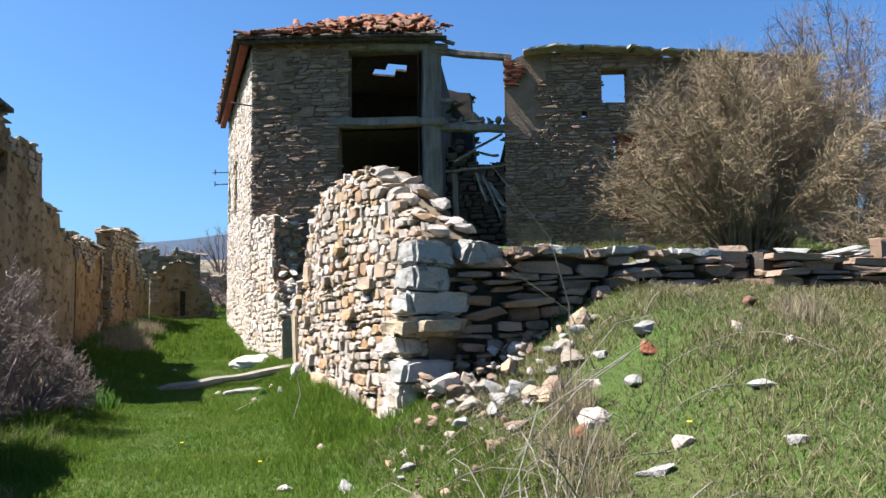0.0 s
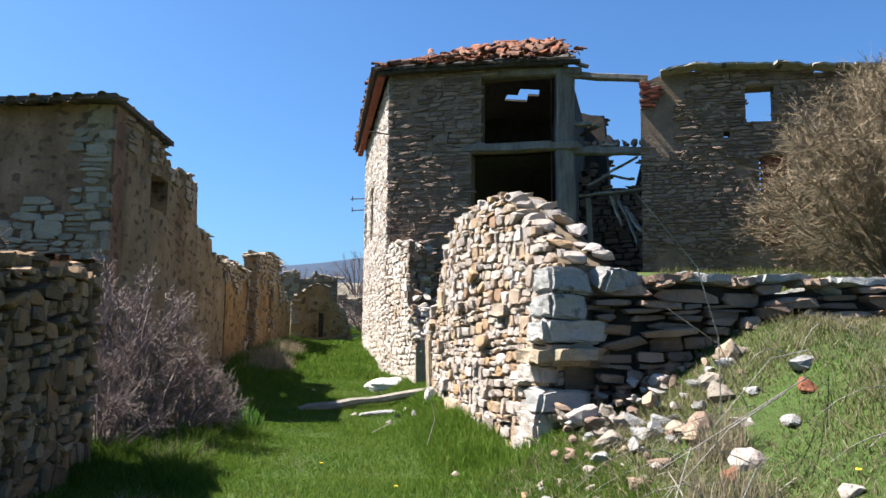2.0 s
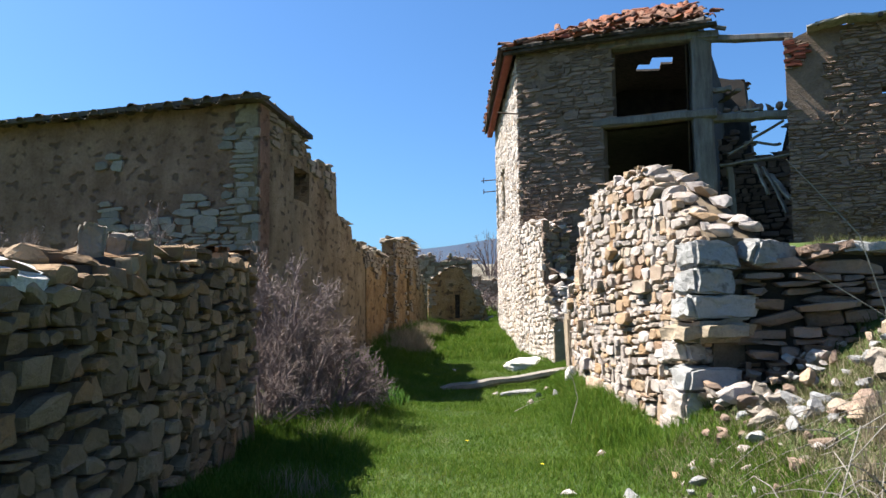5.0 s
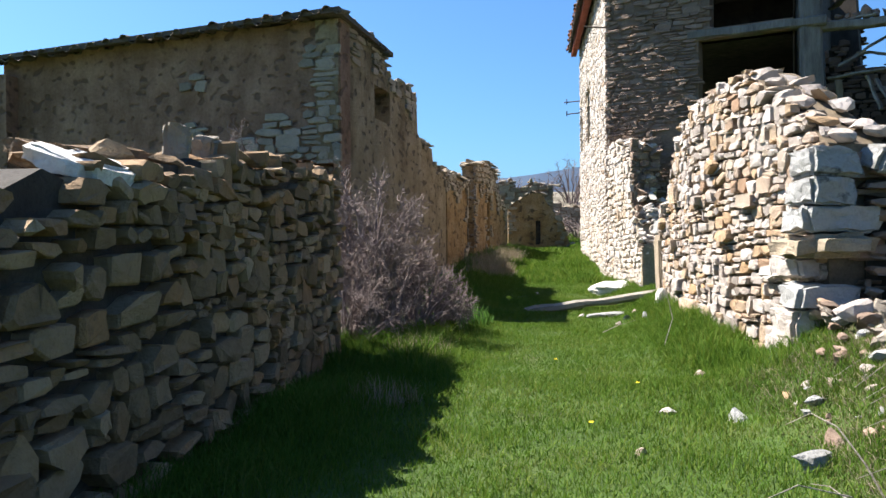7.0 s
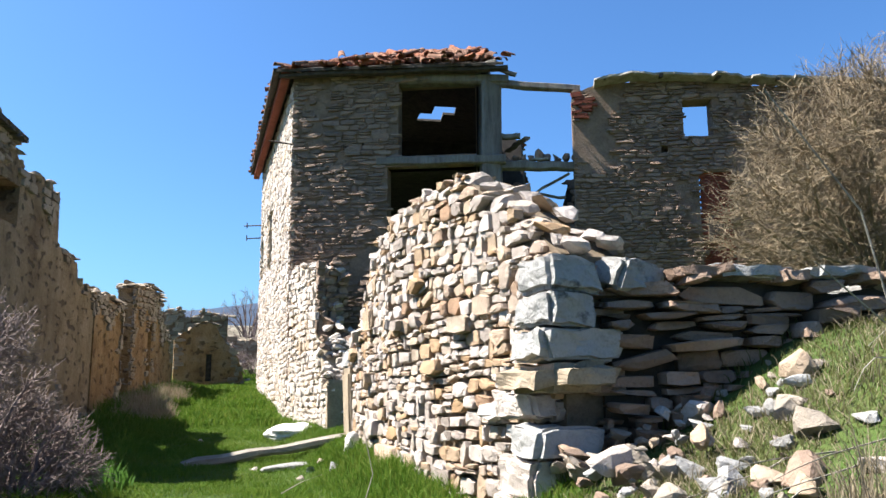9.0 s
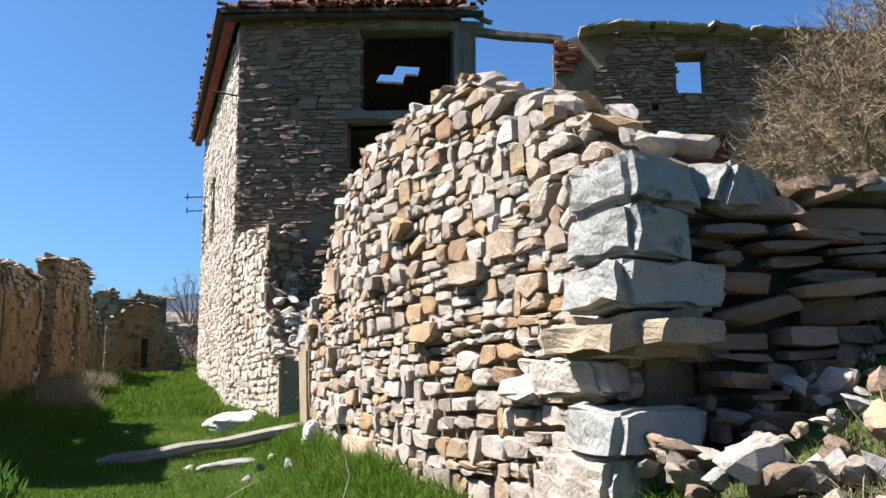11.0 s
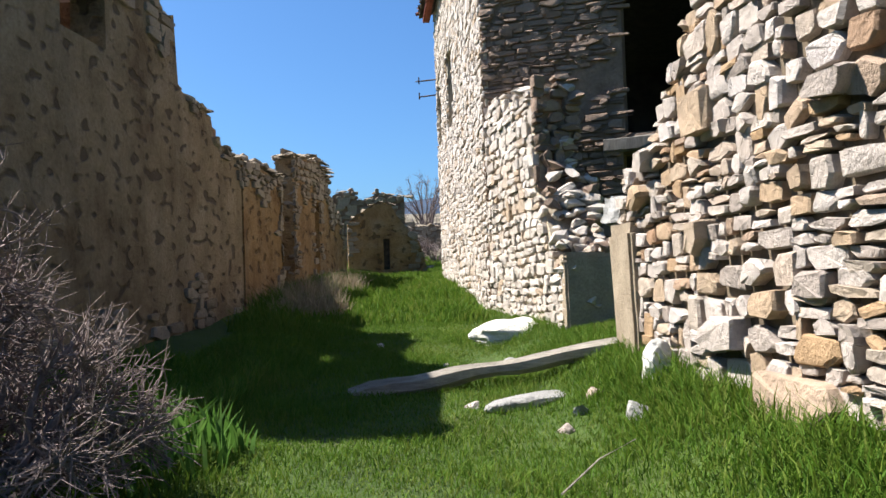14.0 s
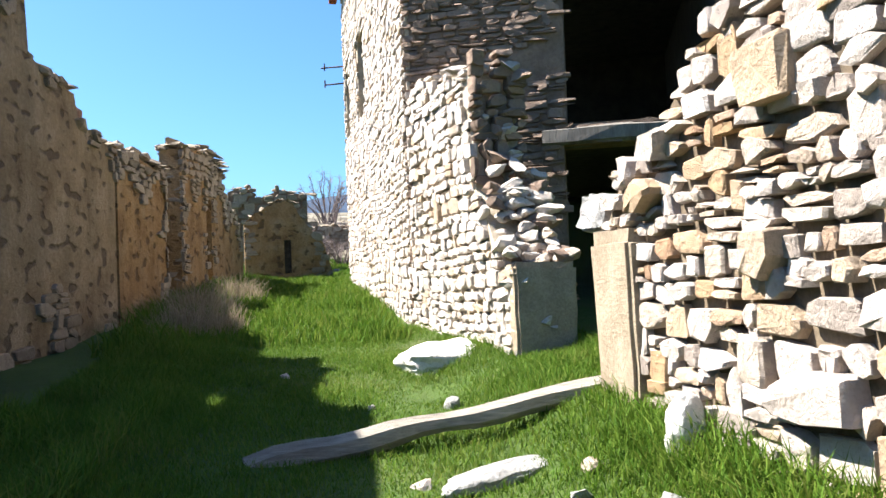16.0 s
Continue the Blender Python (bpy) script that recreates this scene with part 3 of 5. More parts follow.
def beam(name, a, b, w, h, mat, parent, label="", seed=0):
    """A hewn timber from a to b."""
    rng = random.Random(seed)
    a, b = Vector(a), Vector(b)
    n = 6
    d = (b - a).normalized()
    side = d.cross(Vector((0, 0, 1)))
    side = side.normalized() if side.length > 0.1 else Vector((1, 0, 0))
    up = side.cross(d)
    vs, fs = [], []
    for i in range(n + 1):
        p = a.lerp(b, i / n) + side * rng.uniform(-0.02, 0.02) + up * rng.uniform(-0.02, 0.02)
        for u, v in ((-1, -0.7), (-0.7, -1), (0.7, -1), (1, -0.7), (1, 0.7), (0.7, 1), (-0.7, 1), (-1, 0.7)):
            vs.append(tuple(p + side * u * w / 2 * rng.uniform(0.93, 1.05) + up * v * h / 2 * rng.uniform(0.93, 1.05)))
    for i in range(n):
        for k in range(8):
            fs.append((i * 8 + k, i * 8 + (k + 1) % 8, (i + 1) * 8 + (k + 1) % 8, (i + 1) * 8 + k))
    fs.append(tuple(range(7, -1, -1)))
    fs.append(tuple(n * 8 + k for k in range(8)))
    return put(name, mesh_of(name, vs, fs, mat), parent, label)


def fp(s, back, z):
    return (*facade(s, back), z)


beam("post", fp(4.83, 0.25, 3.2), fp(4.83, 0.25, 8.5), 0.5, 0.42, TIMBER, house, "thick grey timber post", 1)
beam("lintel", fp(2.3, 0.2, 8.62), fp(5.3, 0.2, 8.5), 0.4, 0.22, TIMBER, house, "", 2)
beam("floor_beam", fp(2.1, 0.15, 6.53), fp(5.2, 0.15, 6.5), 0.4, 0.22, TIMBER, house, "", 3)
beam("floor_beam", fp(2.0, 0.2, 3.14), fp(5.2, 0.2, 3.14), 0.5, 0.26, TIMBER, house, "", 4)
beam("cross_beam", fp(5.0, 0.3, 6.38), fp(7.0, 0.3, 6.3), 0.3, 0.2, TIMBER, house, "", 5)
beam("cross_beam", fp(4.4, 0.2, 8.5), fp(7.0, 0.2, 8.2), 0.25, 0.16, TIMBER, house, "", 6)
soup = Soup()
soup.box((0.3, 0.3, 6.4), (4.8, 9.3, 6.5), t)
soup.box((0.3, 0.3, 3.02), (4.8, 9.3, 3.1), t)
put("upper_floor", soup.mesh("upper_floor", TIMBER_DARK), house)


def roof_sheet(corners, n, m, skip, name, parent, mat, thick=0.07):
    """A boarded roof slope with holes in it: cells (i, j) in skip are left open."""
    a, b, c, d = (Vector(p) for p in corners)
    soup = Soup()
    for i in range(n):
        for j in range(m):
            if (i, j) in skip:
                continue
            q = [a.lerp(b, u).lerp(d.lerp(c, u), v) for u, v in ((i / n, j / m), ((i + 1) / n, j / m), ((i + 1) / n, (j + 1) / m), (i / n, (j + 1) / m))]
            lo = [p - Vector((0, 0, thick)) for p in q]
            soup.add([tuple(p) for p in lo + q], [(0, 3, 2, 1), (4, 5, 6, 7), (0, 1, 5, 4), (1, 2, 6, 5), (2, 3, 7, 6), (3, 0, 4, 7)])
    return put(name, soup.weld().mesh(name, mat), parent)


RIDGE_A, RIDGE_B = fp(3.4, 3.0, 10.35), (4.4, 31.0, 10.2)
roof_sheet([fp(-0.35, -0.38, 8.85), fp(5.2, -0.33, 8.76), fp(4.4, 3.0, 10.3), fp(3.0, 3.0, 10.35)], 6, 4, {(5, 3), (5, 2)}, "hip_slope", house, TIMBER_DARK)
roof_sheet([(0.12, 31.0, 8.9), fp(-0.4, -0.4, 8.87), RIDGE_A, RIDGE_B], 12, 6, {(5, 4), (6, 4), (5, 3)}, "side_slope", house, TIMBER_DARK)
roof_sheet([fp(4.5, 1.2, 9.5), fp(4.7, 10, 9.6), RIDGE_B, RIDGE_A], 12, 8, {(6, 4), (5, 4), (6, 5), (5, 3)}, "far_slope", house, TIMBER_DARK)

# ---- the low house on the other side ----
left = thing("plastered_house", "low abandoned house with worn earth plaster and tiled roof", "house", at=(-4.4, 14.8, 0.2))
stone_wall("lane_wall", "worn earth plaster", (-4.4, 14.8), (-3.55, 23.1), 0.55, [(0, -0.2), (8.4, 0.3)], [(0, 5.9), (2.3, 5.88), (2.9, 5.5), (3.45, 5.22), (4.3, 5.36), (5.3, 5.3), (5.42, 4.3), (6.0, 4.15), (6.8, 4.1), (6.95, 3.6), (8.4, 3.5)], RUIN, PLASTER, (0.1, 0.2), (0.2, 0.4), [(2.1, 3.15, 4.2, 4.95)], left, seed=31, cap_size=(0.2, 0.4), rough=0.08, depth=(0.045, 0.07), keep=lambda s, z: z > lerp_table([(0, 5.5), (3, 5.3), (4.2, 5.1), (5.4, 4.6), (8.4, 3.0)], s) + 0.3 * math.sin(s * 5) or (z < 0.9 + 0.4 * math.sin(s * 2.3) and math.sin(s * 4 + z * 3) > 0.1))
stone_wall("gable_wall", "grey-brown plaster over rubble", (-12.6, 15.9), (-4.4, 14.8), 0.55, [(0, -0.2), (8.4, -0.2)], [(0, 5.6), (8.4, 5.9)], QUOIN_DULL, PLASTER_FRONT, (0.1, 0.2), (0.2, 0.5), (), left, seed=32, near=(7.8, 4.2), limit=120, cap=False, depth=(0.05, 0.08), keep=lambda s, z: (s > 7.55 and 3.4 < z < 5.35) or (s > 5.2 + 0.5 * math.sin(z * 3) and z < 3.75 + 0.25 * math.sin(s * 3)) or (abs(s - 5.0) < 0.35 and abs(z - 4.85) < 0.18) or z < 2.6 + 0.5 * math.sin(s * 1.7))
soup = Soup()
soup.box((-12.4, 22, 0), (-3.9, 22.5, 4))
soup.box((-12.7, 15.5, 0), (-12.2, 22, 5.2))
put("rear_wall", soup.mesh("rear_wall", PLASTER_FRONT), left)
# boxes added behind the lane wall's opening to block the sky and keep it dark
soup = Soup()
soup.box((-5.6, 15.8, 0), (-5.3, 20.0, 5.5))
soup.box((-5.6, 18.4, 0), (-4.5, 18.7, 5.0))
put("recess_backing", soup.mesh("recess_backing", PLASTER_FRONT), left)
soup = Soup()
soup.add([(-12.9, 15.55, 5.6), (-4.3, 14.45, 5.95), (-3.95, 17.6, 5.8), (-12.9, 19, 6.3), (-12.9, 15.55, 5.5), (-4.3, 14.45, 5.85), (-3.95, 17.6, 5.7), (-12.9, 19, 6.2)], [(0, 1, 2, 3), (7, 6, 5, 4), (0, 4, 5, 1), (1, 5, 6, 2), (2, 6, 7, 3), (3, 7, 4, 0)])
put("roof", soup.mesh("roof", TILE_OLD), left)

# ---- ruins further along the lane ----
stone_wall("wall_ochre", "broken ochre-plastered wall of a ruined house", (-3.52, 23.12), (-3.22, 25.6), 0.5, [(0, 0.3), (3, 0.5)], [(0, 3.55), (2.5, 3.35)], RUIN, OCHRE, (0.1, 0.2), (0.2, 0.4), (), seed=41, cap_size=(0.2, 0.4), depth=(0.045, 0.08), keep=lambda s, z: z > 2.9 + 0.3 * math.sin(s * 4) or s > 2.2 + 0.2 * math.sin(z * 5), ends=(1,))
stone_wall("wall_pier", "ruined ochre wall pier with a collapsed top", (-3.12, 26.75), (-2.44, 33.2), 0.5, [(0, 0.4), (6.5, 0.6)], [(0, 4.05), (1.5, 4.25), (3.3, 4.15), (4.3, 3.45), (5.6, 2.9), (6.5, 2.0)], RUIN, OCHRE, (0.1, 0.2), (0.2, 0.4), [(2.2, 2.7, 1.2, 3.2)], seed=42, cap_size=(0.2, 0.4), depth=(0.045, 0.08), keep=lambda s, z: z > 3.3 - 0.35 * max(0, s - 3) + 0.3 * math.sin(s * 4) or s < 0.35 + 0.15 * math.sin(z * 5) or abs(s - 2.45) < 0.5, ends=(0,))
stone_wall("wall_gable", "small ruined gable wall with a dark slit window", (-2.5, 34.0), (0.15, 34.3), 0.5, [(0, 0.7), (3, 0.7)], [(0, 2.95), (0.5, 3.3), (1.05, 3.62), (1.5, 3.5), (1.9, 2.85), (2.45, 2.2), (2.65, 1.3)], RUIN, OCHRE, (0.1, 0.2), (0.2, 0.4), [(1.2, 1.42, 1.3, 2.35)], seed=43, cap_size=(0.2, 0.4), depth=(0.045, 0.08), keep=lambda s, z: s > 2.2 or (s < 0.25 and z > 1.8))
# dark panel set into the slit, standing in for the shade inside
beam("shutter", (-1.19, 34.42, 1.2), (-1.19, 34.42, 2.45), 0.4, 0.06, TIMBER_DARK, bpy.data.objects["wall_gable"], "dark panel in place of the slit's shaded interior", 9)


rng = random.Random(63)
ruin_top = bpy.data.objects["wall_pier"]
ochre_top = bpy.data.objects["wall_ochre"]
SLABS = [mesh_of("stone", *LUMPS[k], RUIN) for k in range(9)]
for k in range(120):
    u = rng.random()
    low = k < 50
    y = 23.2 + 2.5 * u if low else 26.8 + 4.2 * u
    x = -3.5 + 0.108 * (y - 23.12) - rng.uniform(0.05, 0.55)
    z = (3.5 - 0.15 * u + rng.uniform(-0.02, 0.1)) if low else (4.06 + 0.2 * math.sin(u * 2.4) - 0.35 * max(0, u - 0.7) / 0.3 + rng.uniform(-0.04, 0.1))
    ob = new("stone", SLABS[k % 9])
    ob.parent = ochre_top if low else ruin_top
    ob.matrix_basis = Matrix.Translation((x, y, z)) @ Euler((rng.uniform(-0.25, 0.25), rng.uniform(-0.25, 0.25), rng.uniform(0, 6))).to_matrix().to_4x4() @ Matrix.Diagonal((rng.uniform(0.3, 0.75), rng.uniform(0.25, 0.5), rng.uniform(0.07, 0.16), 1))


# ---- roof tiles ----


def tile_shape(seed):
    """A barrel roof tile, half a metre long, wider at one end, broken a little."""
    rng = random.Random(seed)
    vs, fs = [], []
    n = 6
    for layer in (0.0, 0.018):
        for y, r in ((0, 0.1), (0.46 * rng.uniform(0.75, 1), 0.078)):
            for k in range(n + 1):
                a = math.pi * k / n
                vs.append(((r - layer) * math.cos(a), y + rng.uniform(-0.015, 0.015), (r - layer) * math.sin(a) * 0.85))
    m = n + 1
    for k in range(n):
        fs.append((k, k + 1, m + k + 1, m + k))
        fs.append((2 * m + k + 1, 2 * m + k, 3 * m + k, 3 * m + k + 1))
        fs.append((k + 1, k, 2 * m + k, 2 * m + k + 1))
        fs.append((m + k, m + k + 1, 3 * m + k + 1, 3 * m + k))
    for e in (0, n):
        fs.append((e, m + e, 3 * m + e, 2 * m + e))
    return vs, fs


def place(ob, parent, m):
    ob.parent = parent
    ob.matrix_parent_inverse = Matrix.Identity(4)
    ob.matrix_basis = Matrix.Translation(-parent.location) @ m if parent.parent is None else m
    return ob


TILES = [mesh_of("roof_tile", *tile_shape(i), TILE) for i in range(7)]
TILES_OLD = [mesh_of("roof_tile", *tile_shape(i + 20), TILE_OLD) for i in range(7)]
rng = random.Random(77)


def tile_rows(parent, a, b, c, d, across, along, meshes, mess, gone, lift=0.0):
    """Tiles over the slope a b c d: a to b is the eave, d to c the upper edge."""
    a, b, c, d = (Vector(p) for p in (a, b, c, d))
    nrm = (b - a).cross(d - a).normalized()
    if nrm.z < 0:
        nrm = -nrm
    for j in range(along):
        for i in range(across):
            u, v = (i + 0.5 + rng.uniform(-mess, mess)) / across, (j + 0.05 + rng.uniform(-mess, mess)) / along
            if rng.random() < gone * (0.4 + u):
                continue
            p = a.lerp(b, u).lerp(d.lerp(c, u), v) + nrm * (lift + rng.uniform(0, 0.06) * (1 + mess))
            up = (d.lerp(c, u) - a.lerp(b, u)).normalized()
            side = up.cross(nrm).normalized()
            rot = Matrix((side, up, nrm)).transposed().to_4x4()
            m = Matrix.Translation(p) @ rot @ Euler((rng.uniform(-0.3, 0.3) * mess, rng.uniform(-0.5, 0.5) * mess + (math.pi if (i % 2 and mess < 0.3) else 0), rng.uniform(-1.2, 1.2) * mess)).to_matrix().to_4x4()
            place(new("roof_tile", meshes[rng.randrange(7)]), parent, m)


tile_rows(house, fp(-0.42, -0.48, 8.83), fp(5.25, -0.43, 8.74), fp(4.4, 3.0, 10.31), fp(3.0, 3.0, 10.36), 30, 10, TILES, 0.5, 0.1)
tile_rows(house, (0.05, 31.0, 8.9), fp(-0.38, -0.4, 8.86), fp(0.3, 0.4, 9.2), (0.75, 31.0, 9.2), 46, 2, TILES, 0.15, 0.08)
tile_rows(house, fp(1.2, -0.45, 8.84), fp(5.2, -0.42, 8.78), fp(4.3, 2.6, 10.2), fp(2.6, 2.6, 10.25), 19, 8, TILES, 0.95, 0.1, 0.07)
tile_rows(left, (-12.9, 15.5, 5.46), (-4.25, 14.38, 5.86), (-4.2, 14.9, 5.93), (-12.9, 16.2, 5.6), 42, 2, TILES_OLD, 0.12, 0.05)
tile_rows(left, (-4.32, 14.6, 5.8), (-4.0, 17.7, 5.62), (-4.4, 17.8, 5.7), (-4.7, 14.5, 5.88), 16, 1, TILES_OLD, 0.3, 0.1)

# cornice of bricks under the lane eave, boards under the front eave
soup = Soup()
turn = Matrix.Translation((0.8, 20.9, 0)) @ Matrix.Rotation(radians(2.75), 4, "Z")
soup.box((-0.1, -0.1, 8.64), (0.1, 9.9, 8.84), turn)
put("cornice", soup.mesh("cornice", BRICK), house, "red brick cornice under the eave")
beam("eave_board", fp(-0.3, -0.2, 8.74), fp(5.3, -0.2, 8.66), 0.2, 0.1, TIMBER_DARK, house, "", 31)
for k in range(3):
    a = fp(4.3 + 0.25 * k, rng.uniform(-0.3, 0.2), 8.75 + rng.uniform(-0.05, 0.15))
    b = fp(4.6 + 0.42 * k + rng.uniform(0, 0.4), rng.uniform(-0.5, 0.5), 8.72 + rng.uniform(-0.1, 0.4))
    beam("rafter", a, b, 0.1, 0.1, TIMBER, house, "", 40 + k)

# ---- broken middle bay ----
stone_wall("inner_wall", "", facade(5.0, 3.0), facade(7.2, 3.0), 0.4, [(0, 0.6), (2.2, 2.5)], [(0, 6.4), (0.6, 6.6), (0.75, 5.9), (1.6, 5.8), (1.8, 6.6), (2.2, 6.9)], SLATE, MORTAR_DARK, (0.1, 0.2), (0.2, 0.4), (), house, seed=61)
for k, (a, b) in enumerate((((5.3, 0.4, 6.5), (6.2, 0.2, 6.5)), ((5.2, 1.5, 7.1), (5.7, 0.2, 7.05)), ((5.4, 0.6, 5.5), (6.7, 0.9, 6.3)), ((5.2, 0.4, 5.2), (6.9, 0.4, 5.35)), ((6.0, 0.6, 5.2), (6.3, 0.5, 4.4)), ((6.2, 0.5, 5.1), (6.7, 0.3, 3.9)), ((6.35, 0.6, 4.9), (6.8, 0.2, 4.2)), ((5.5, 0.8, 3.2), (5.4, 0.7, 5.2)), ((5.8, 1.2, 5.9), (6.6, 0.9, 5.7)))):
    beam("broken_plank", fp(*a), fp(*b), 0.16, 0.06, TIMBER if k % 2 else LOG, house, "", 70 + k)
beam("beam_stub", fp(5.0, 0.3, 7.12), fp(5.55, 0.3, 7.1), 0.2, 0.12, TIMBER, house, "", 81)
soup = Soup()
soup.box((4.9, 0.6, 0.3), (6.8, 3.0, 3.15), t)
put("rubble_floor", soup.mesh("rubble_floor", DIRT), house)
for k in range(9):
    v, f = LUMPS[k]
    o = new("fallen_stone", mesh_of("fallen_stone", v, f, SLATE))
    place(o, house, Matrix.Translation(fp(5.2 + 0.2 * k, 0.3, 6.46 if k % 3 else 6.44)) @ Matrix.Rotation(k, 4, "Z") @ Matrix.Diagonal((0.25, 0.22, 0.22 if k != 4 else 0.36, 1)))

# pale boards along the top of the wing
for k in range(8):
    s0 = 7.3 + 0.88 * k
    s1 = s0 + rng.uniform(1.0, 1.5)
    z0, z1 = lerp_table(WING_TOP, s0 - 6.8) + 0.01, lerp_table(WING_TOP, s1 - 6.8) + 0.01
    beam("roof_board", fp(s0, -0.2 + rng.uniform(-0.08, 0.04), z0 + rng.uniform(-0.01, 0.02)), fp(s1, -0.12 + rng.uniform(-0.08, 0.2), z1 + rng.uniform(0, 0.04)), 0.55, 0.07, BOARD, house, "pale weathered roof boards" if k == 0 else "", 90 + k)
for k in range(5):
    s0 = 7.5 + 1.3 * k
    z0 = lerp_table(WING_TOP, s0 - 6.8) + 0.02
    beam("rafter_end", fp(s0, -0.42, z0 - 0.03), fp(s0 + rng.uniform(-0.1, 0.1), 0.6, z0 + 0.12), 0.09, 0.09, TIMBER_DARK, house, "", 110 + k)

# bricked-up doorway of the wing, broken through
brick_me = mesh_of("brick", [(-0.12, 0, -0.028), (0.12, 0, -0.028), (0.12, 0, 0.028), (-0.12, 0, 0.028), (-0.12, 0.12, -0.028), (0.12, 0.12, -0.028), (0.12, 0.12, 0.028), (-0.12, 0.12, 0.028)], [(0, 1, 2, 3), (5, 4, 7, 6), (1, 5, 6, 2), (4, 0, 3, 7), (3, 2, 6, 7), (4, 5, 1, 0)], BRICK)
for j in range(34):
    for i in range(3):
        s0, z0 = 9.66 + 0.25 * i + (0.12 if j % 2 else 0), 3.8 + 0.066 * j
        if 4.35 < z0 < 5.05 and 9.7 < s0 < 10.12 + 0.1 * math.sin(j):
            continue
        place(new("brick", brick_me), house, Matrix(((DX, 0.36, 0, facade(s0, 0.12)[0]), (DY, 0.933, 0, facade(s0, 0.12)[1]), (0, 0, 1, z0), (0, 0, 0, 1))))
for j in range(16):
    s0, z0 = 6.98 + rng.uniform(-0.1, 0.12) + (0.2 if j > 10 else 0), 7.42 + 0.066 * (j % 10) + (0.1 if j > 10 else 0)
    x0, y0 = facade(s0, -0.05 + rng.uniform(-0.02, 0.02))
    place(new("brick", brick_me), house, Matrix(((DX, 0.36, 0, x0), (DY, 0.933, 0, y0), (0, 0, 1, z0), (0, 0, 0, 1))) @ Matrix.Rotation(rng.uniform(-0.15, 0.15), 4, "Y"))

# iron bars on the side wall
soup = Soup()
soup.tube([(1.05, 21.0, 7.06), (0.45, 21.0, 7.12)], [0.02, 0.02])
put("iron_bar", soup.mesh("iron_bar", METAL), house, "rusty iron bar")
for z in (6.88, 6.42):
    soup = Soup()
    soup.tube([(0.6, 30.6, z), (-0.05 - (z < 6.5) * -0.1, 30.75, z - 0.02)], [0.022, 0.02])
    soup.tube([(0.05, 30.72, z - 0.1), (0.05, 30.72, z + 0.1)], [0.02, 0.02])
    put("iron_bracket", soup.mesh("iron_bracket", METAL), house)

# ---- doorway in the roadside wall ----


def block(name, size, mat, seed, parent, m, label="", worn=0.12, rough=1.0):
    """A dressed or split block of stone, worn at its edges, standing on its base."""
    rng2 = random.Random(seed)
    bm = bmesh.new()
    bmesh.ops.create_cube(bm, size=1)
    for v in bm.verts:
        v.co += Vector((rng2.uniform(-1, 1), rng2.uniform(-1, 1), rng2.uniform(-1, 1))) * 0.05 * rough
    bmesh.ops.bevel(bm, geom=bm.edges[:], offset=worn, segments=2, affect="EDGES")
    bmesh.ops.subdivide_edges(bm, edges=[e for e in bm.edges if e.calc_length() > 0.25], cuts=4, use_grid_fill=True)
    for v in bm.verts:
        p = Vector((v.co.x * size[0], v.co.y * size[1], v.co.z * size[2]))
        q = p + Vector((seed * 1.7, seed * 0.6, 0))
        p += Vector((noise.noise(q * 6), noise.noise(q * 6 + Vector((9, 0, 0))), noise.noise(q * 6 + Vector((0, 9, 0))))) * 0.035 * rough
        p += Vector((noise.noise(q * 17), noise.noise(q * 17 + Vector((9, 0, 0))), noise.noise(q * 17 + Vector((0, 9, 0))))) * 0.014 * rough
        v.co = Vector((p.x, p.y, p.z + size[2] / 2))
    me = bpy.data.meshes.new(name)
    bm.to_mesh(me)
    bm.free()
    me.materials.append(mat)
    o = new(name, me)
    if label:
        tagged(o, label)
    if parent is None:
        o.matrix_basis = m
    else:
        place(o, parent, m)
    return o


block("door_jamb", (0.42, 0.62, 1.5), JAMB, 1, wall_lane, pose(1.79, 14.5, 0.05, 0, -1.5, 1), "tall dressed stone door jamb", 0.06, 0.4)
block("door_jamb", (0.62, 0.42, 1.15), JAMB, 2, house, pose(1.84, 17.12, 0.2, 0, 0, 2), "short dressed stone door jamb", 0.05, 0.4)
block("block", (0.5, 0.34, 0.27), QUOIN, 3, wall_lane, pose(1.82, 14.98, 1.53, 4, 8, 20), "pale block on the jamb")
for k, (x, y, z, sx, sy, sz, mt) in enumerate(((2.34, 8.1, 2.03, 0.44, 0.56, 0.27, QUOIN), (2.33, 8.08, 1.76, 0.46, 0.56, 0.26, QUOIN), (2.42, 8.1, 1.51, 0.72, 0.5, 0.24, QUOIN), (2.36, 8.16, 1.27, 0.74, 0.86, 0.23, JAMB), (2.29, 8.1, 0.8, 0.58, 0.5, 0.21, QUOIN), (2.2, 8.42, 1.06, 0.3, 0.62, 0.2, LIME), (2.3, 8.2, 0.52, 0.62, 0.6, 0.28, LIME), (2.24, 8.18, 0.26, 0.6, 0.6, 0.26, LIME))):
    block("quoin_stone", (sx, sy, sz), mt, 10 + k, wall_corner, pose(x, y, z, rng.uniform(-2, 2), rng.uniform(-3, 3), 10 + rng.uniform(-5, 5)), "large grey-white corner stone" if mt is QUOIN else "long brown corner stone", 0.2 if mt is JAMB else 0.09)
face_me = [mesh_of("face_stone", *SHAPES[k], LIME) for k in range(9)]
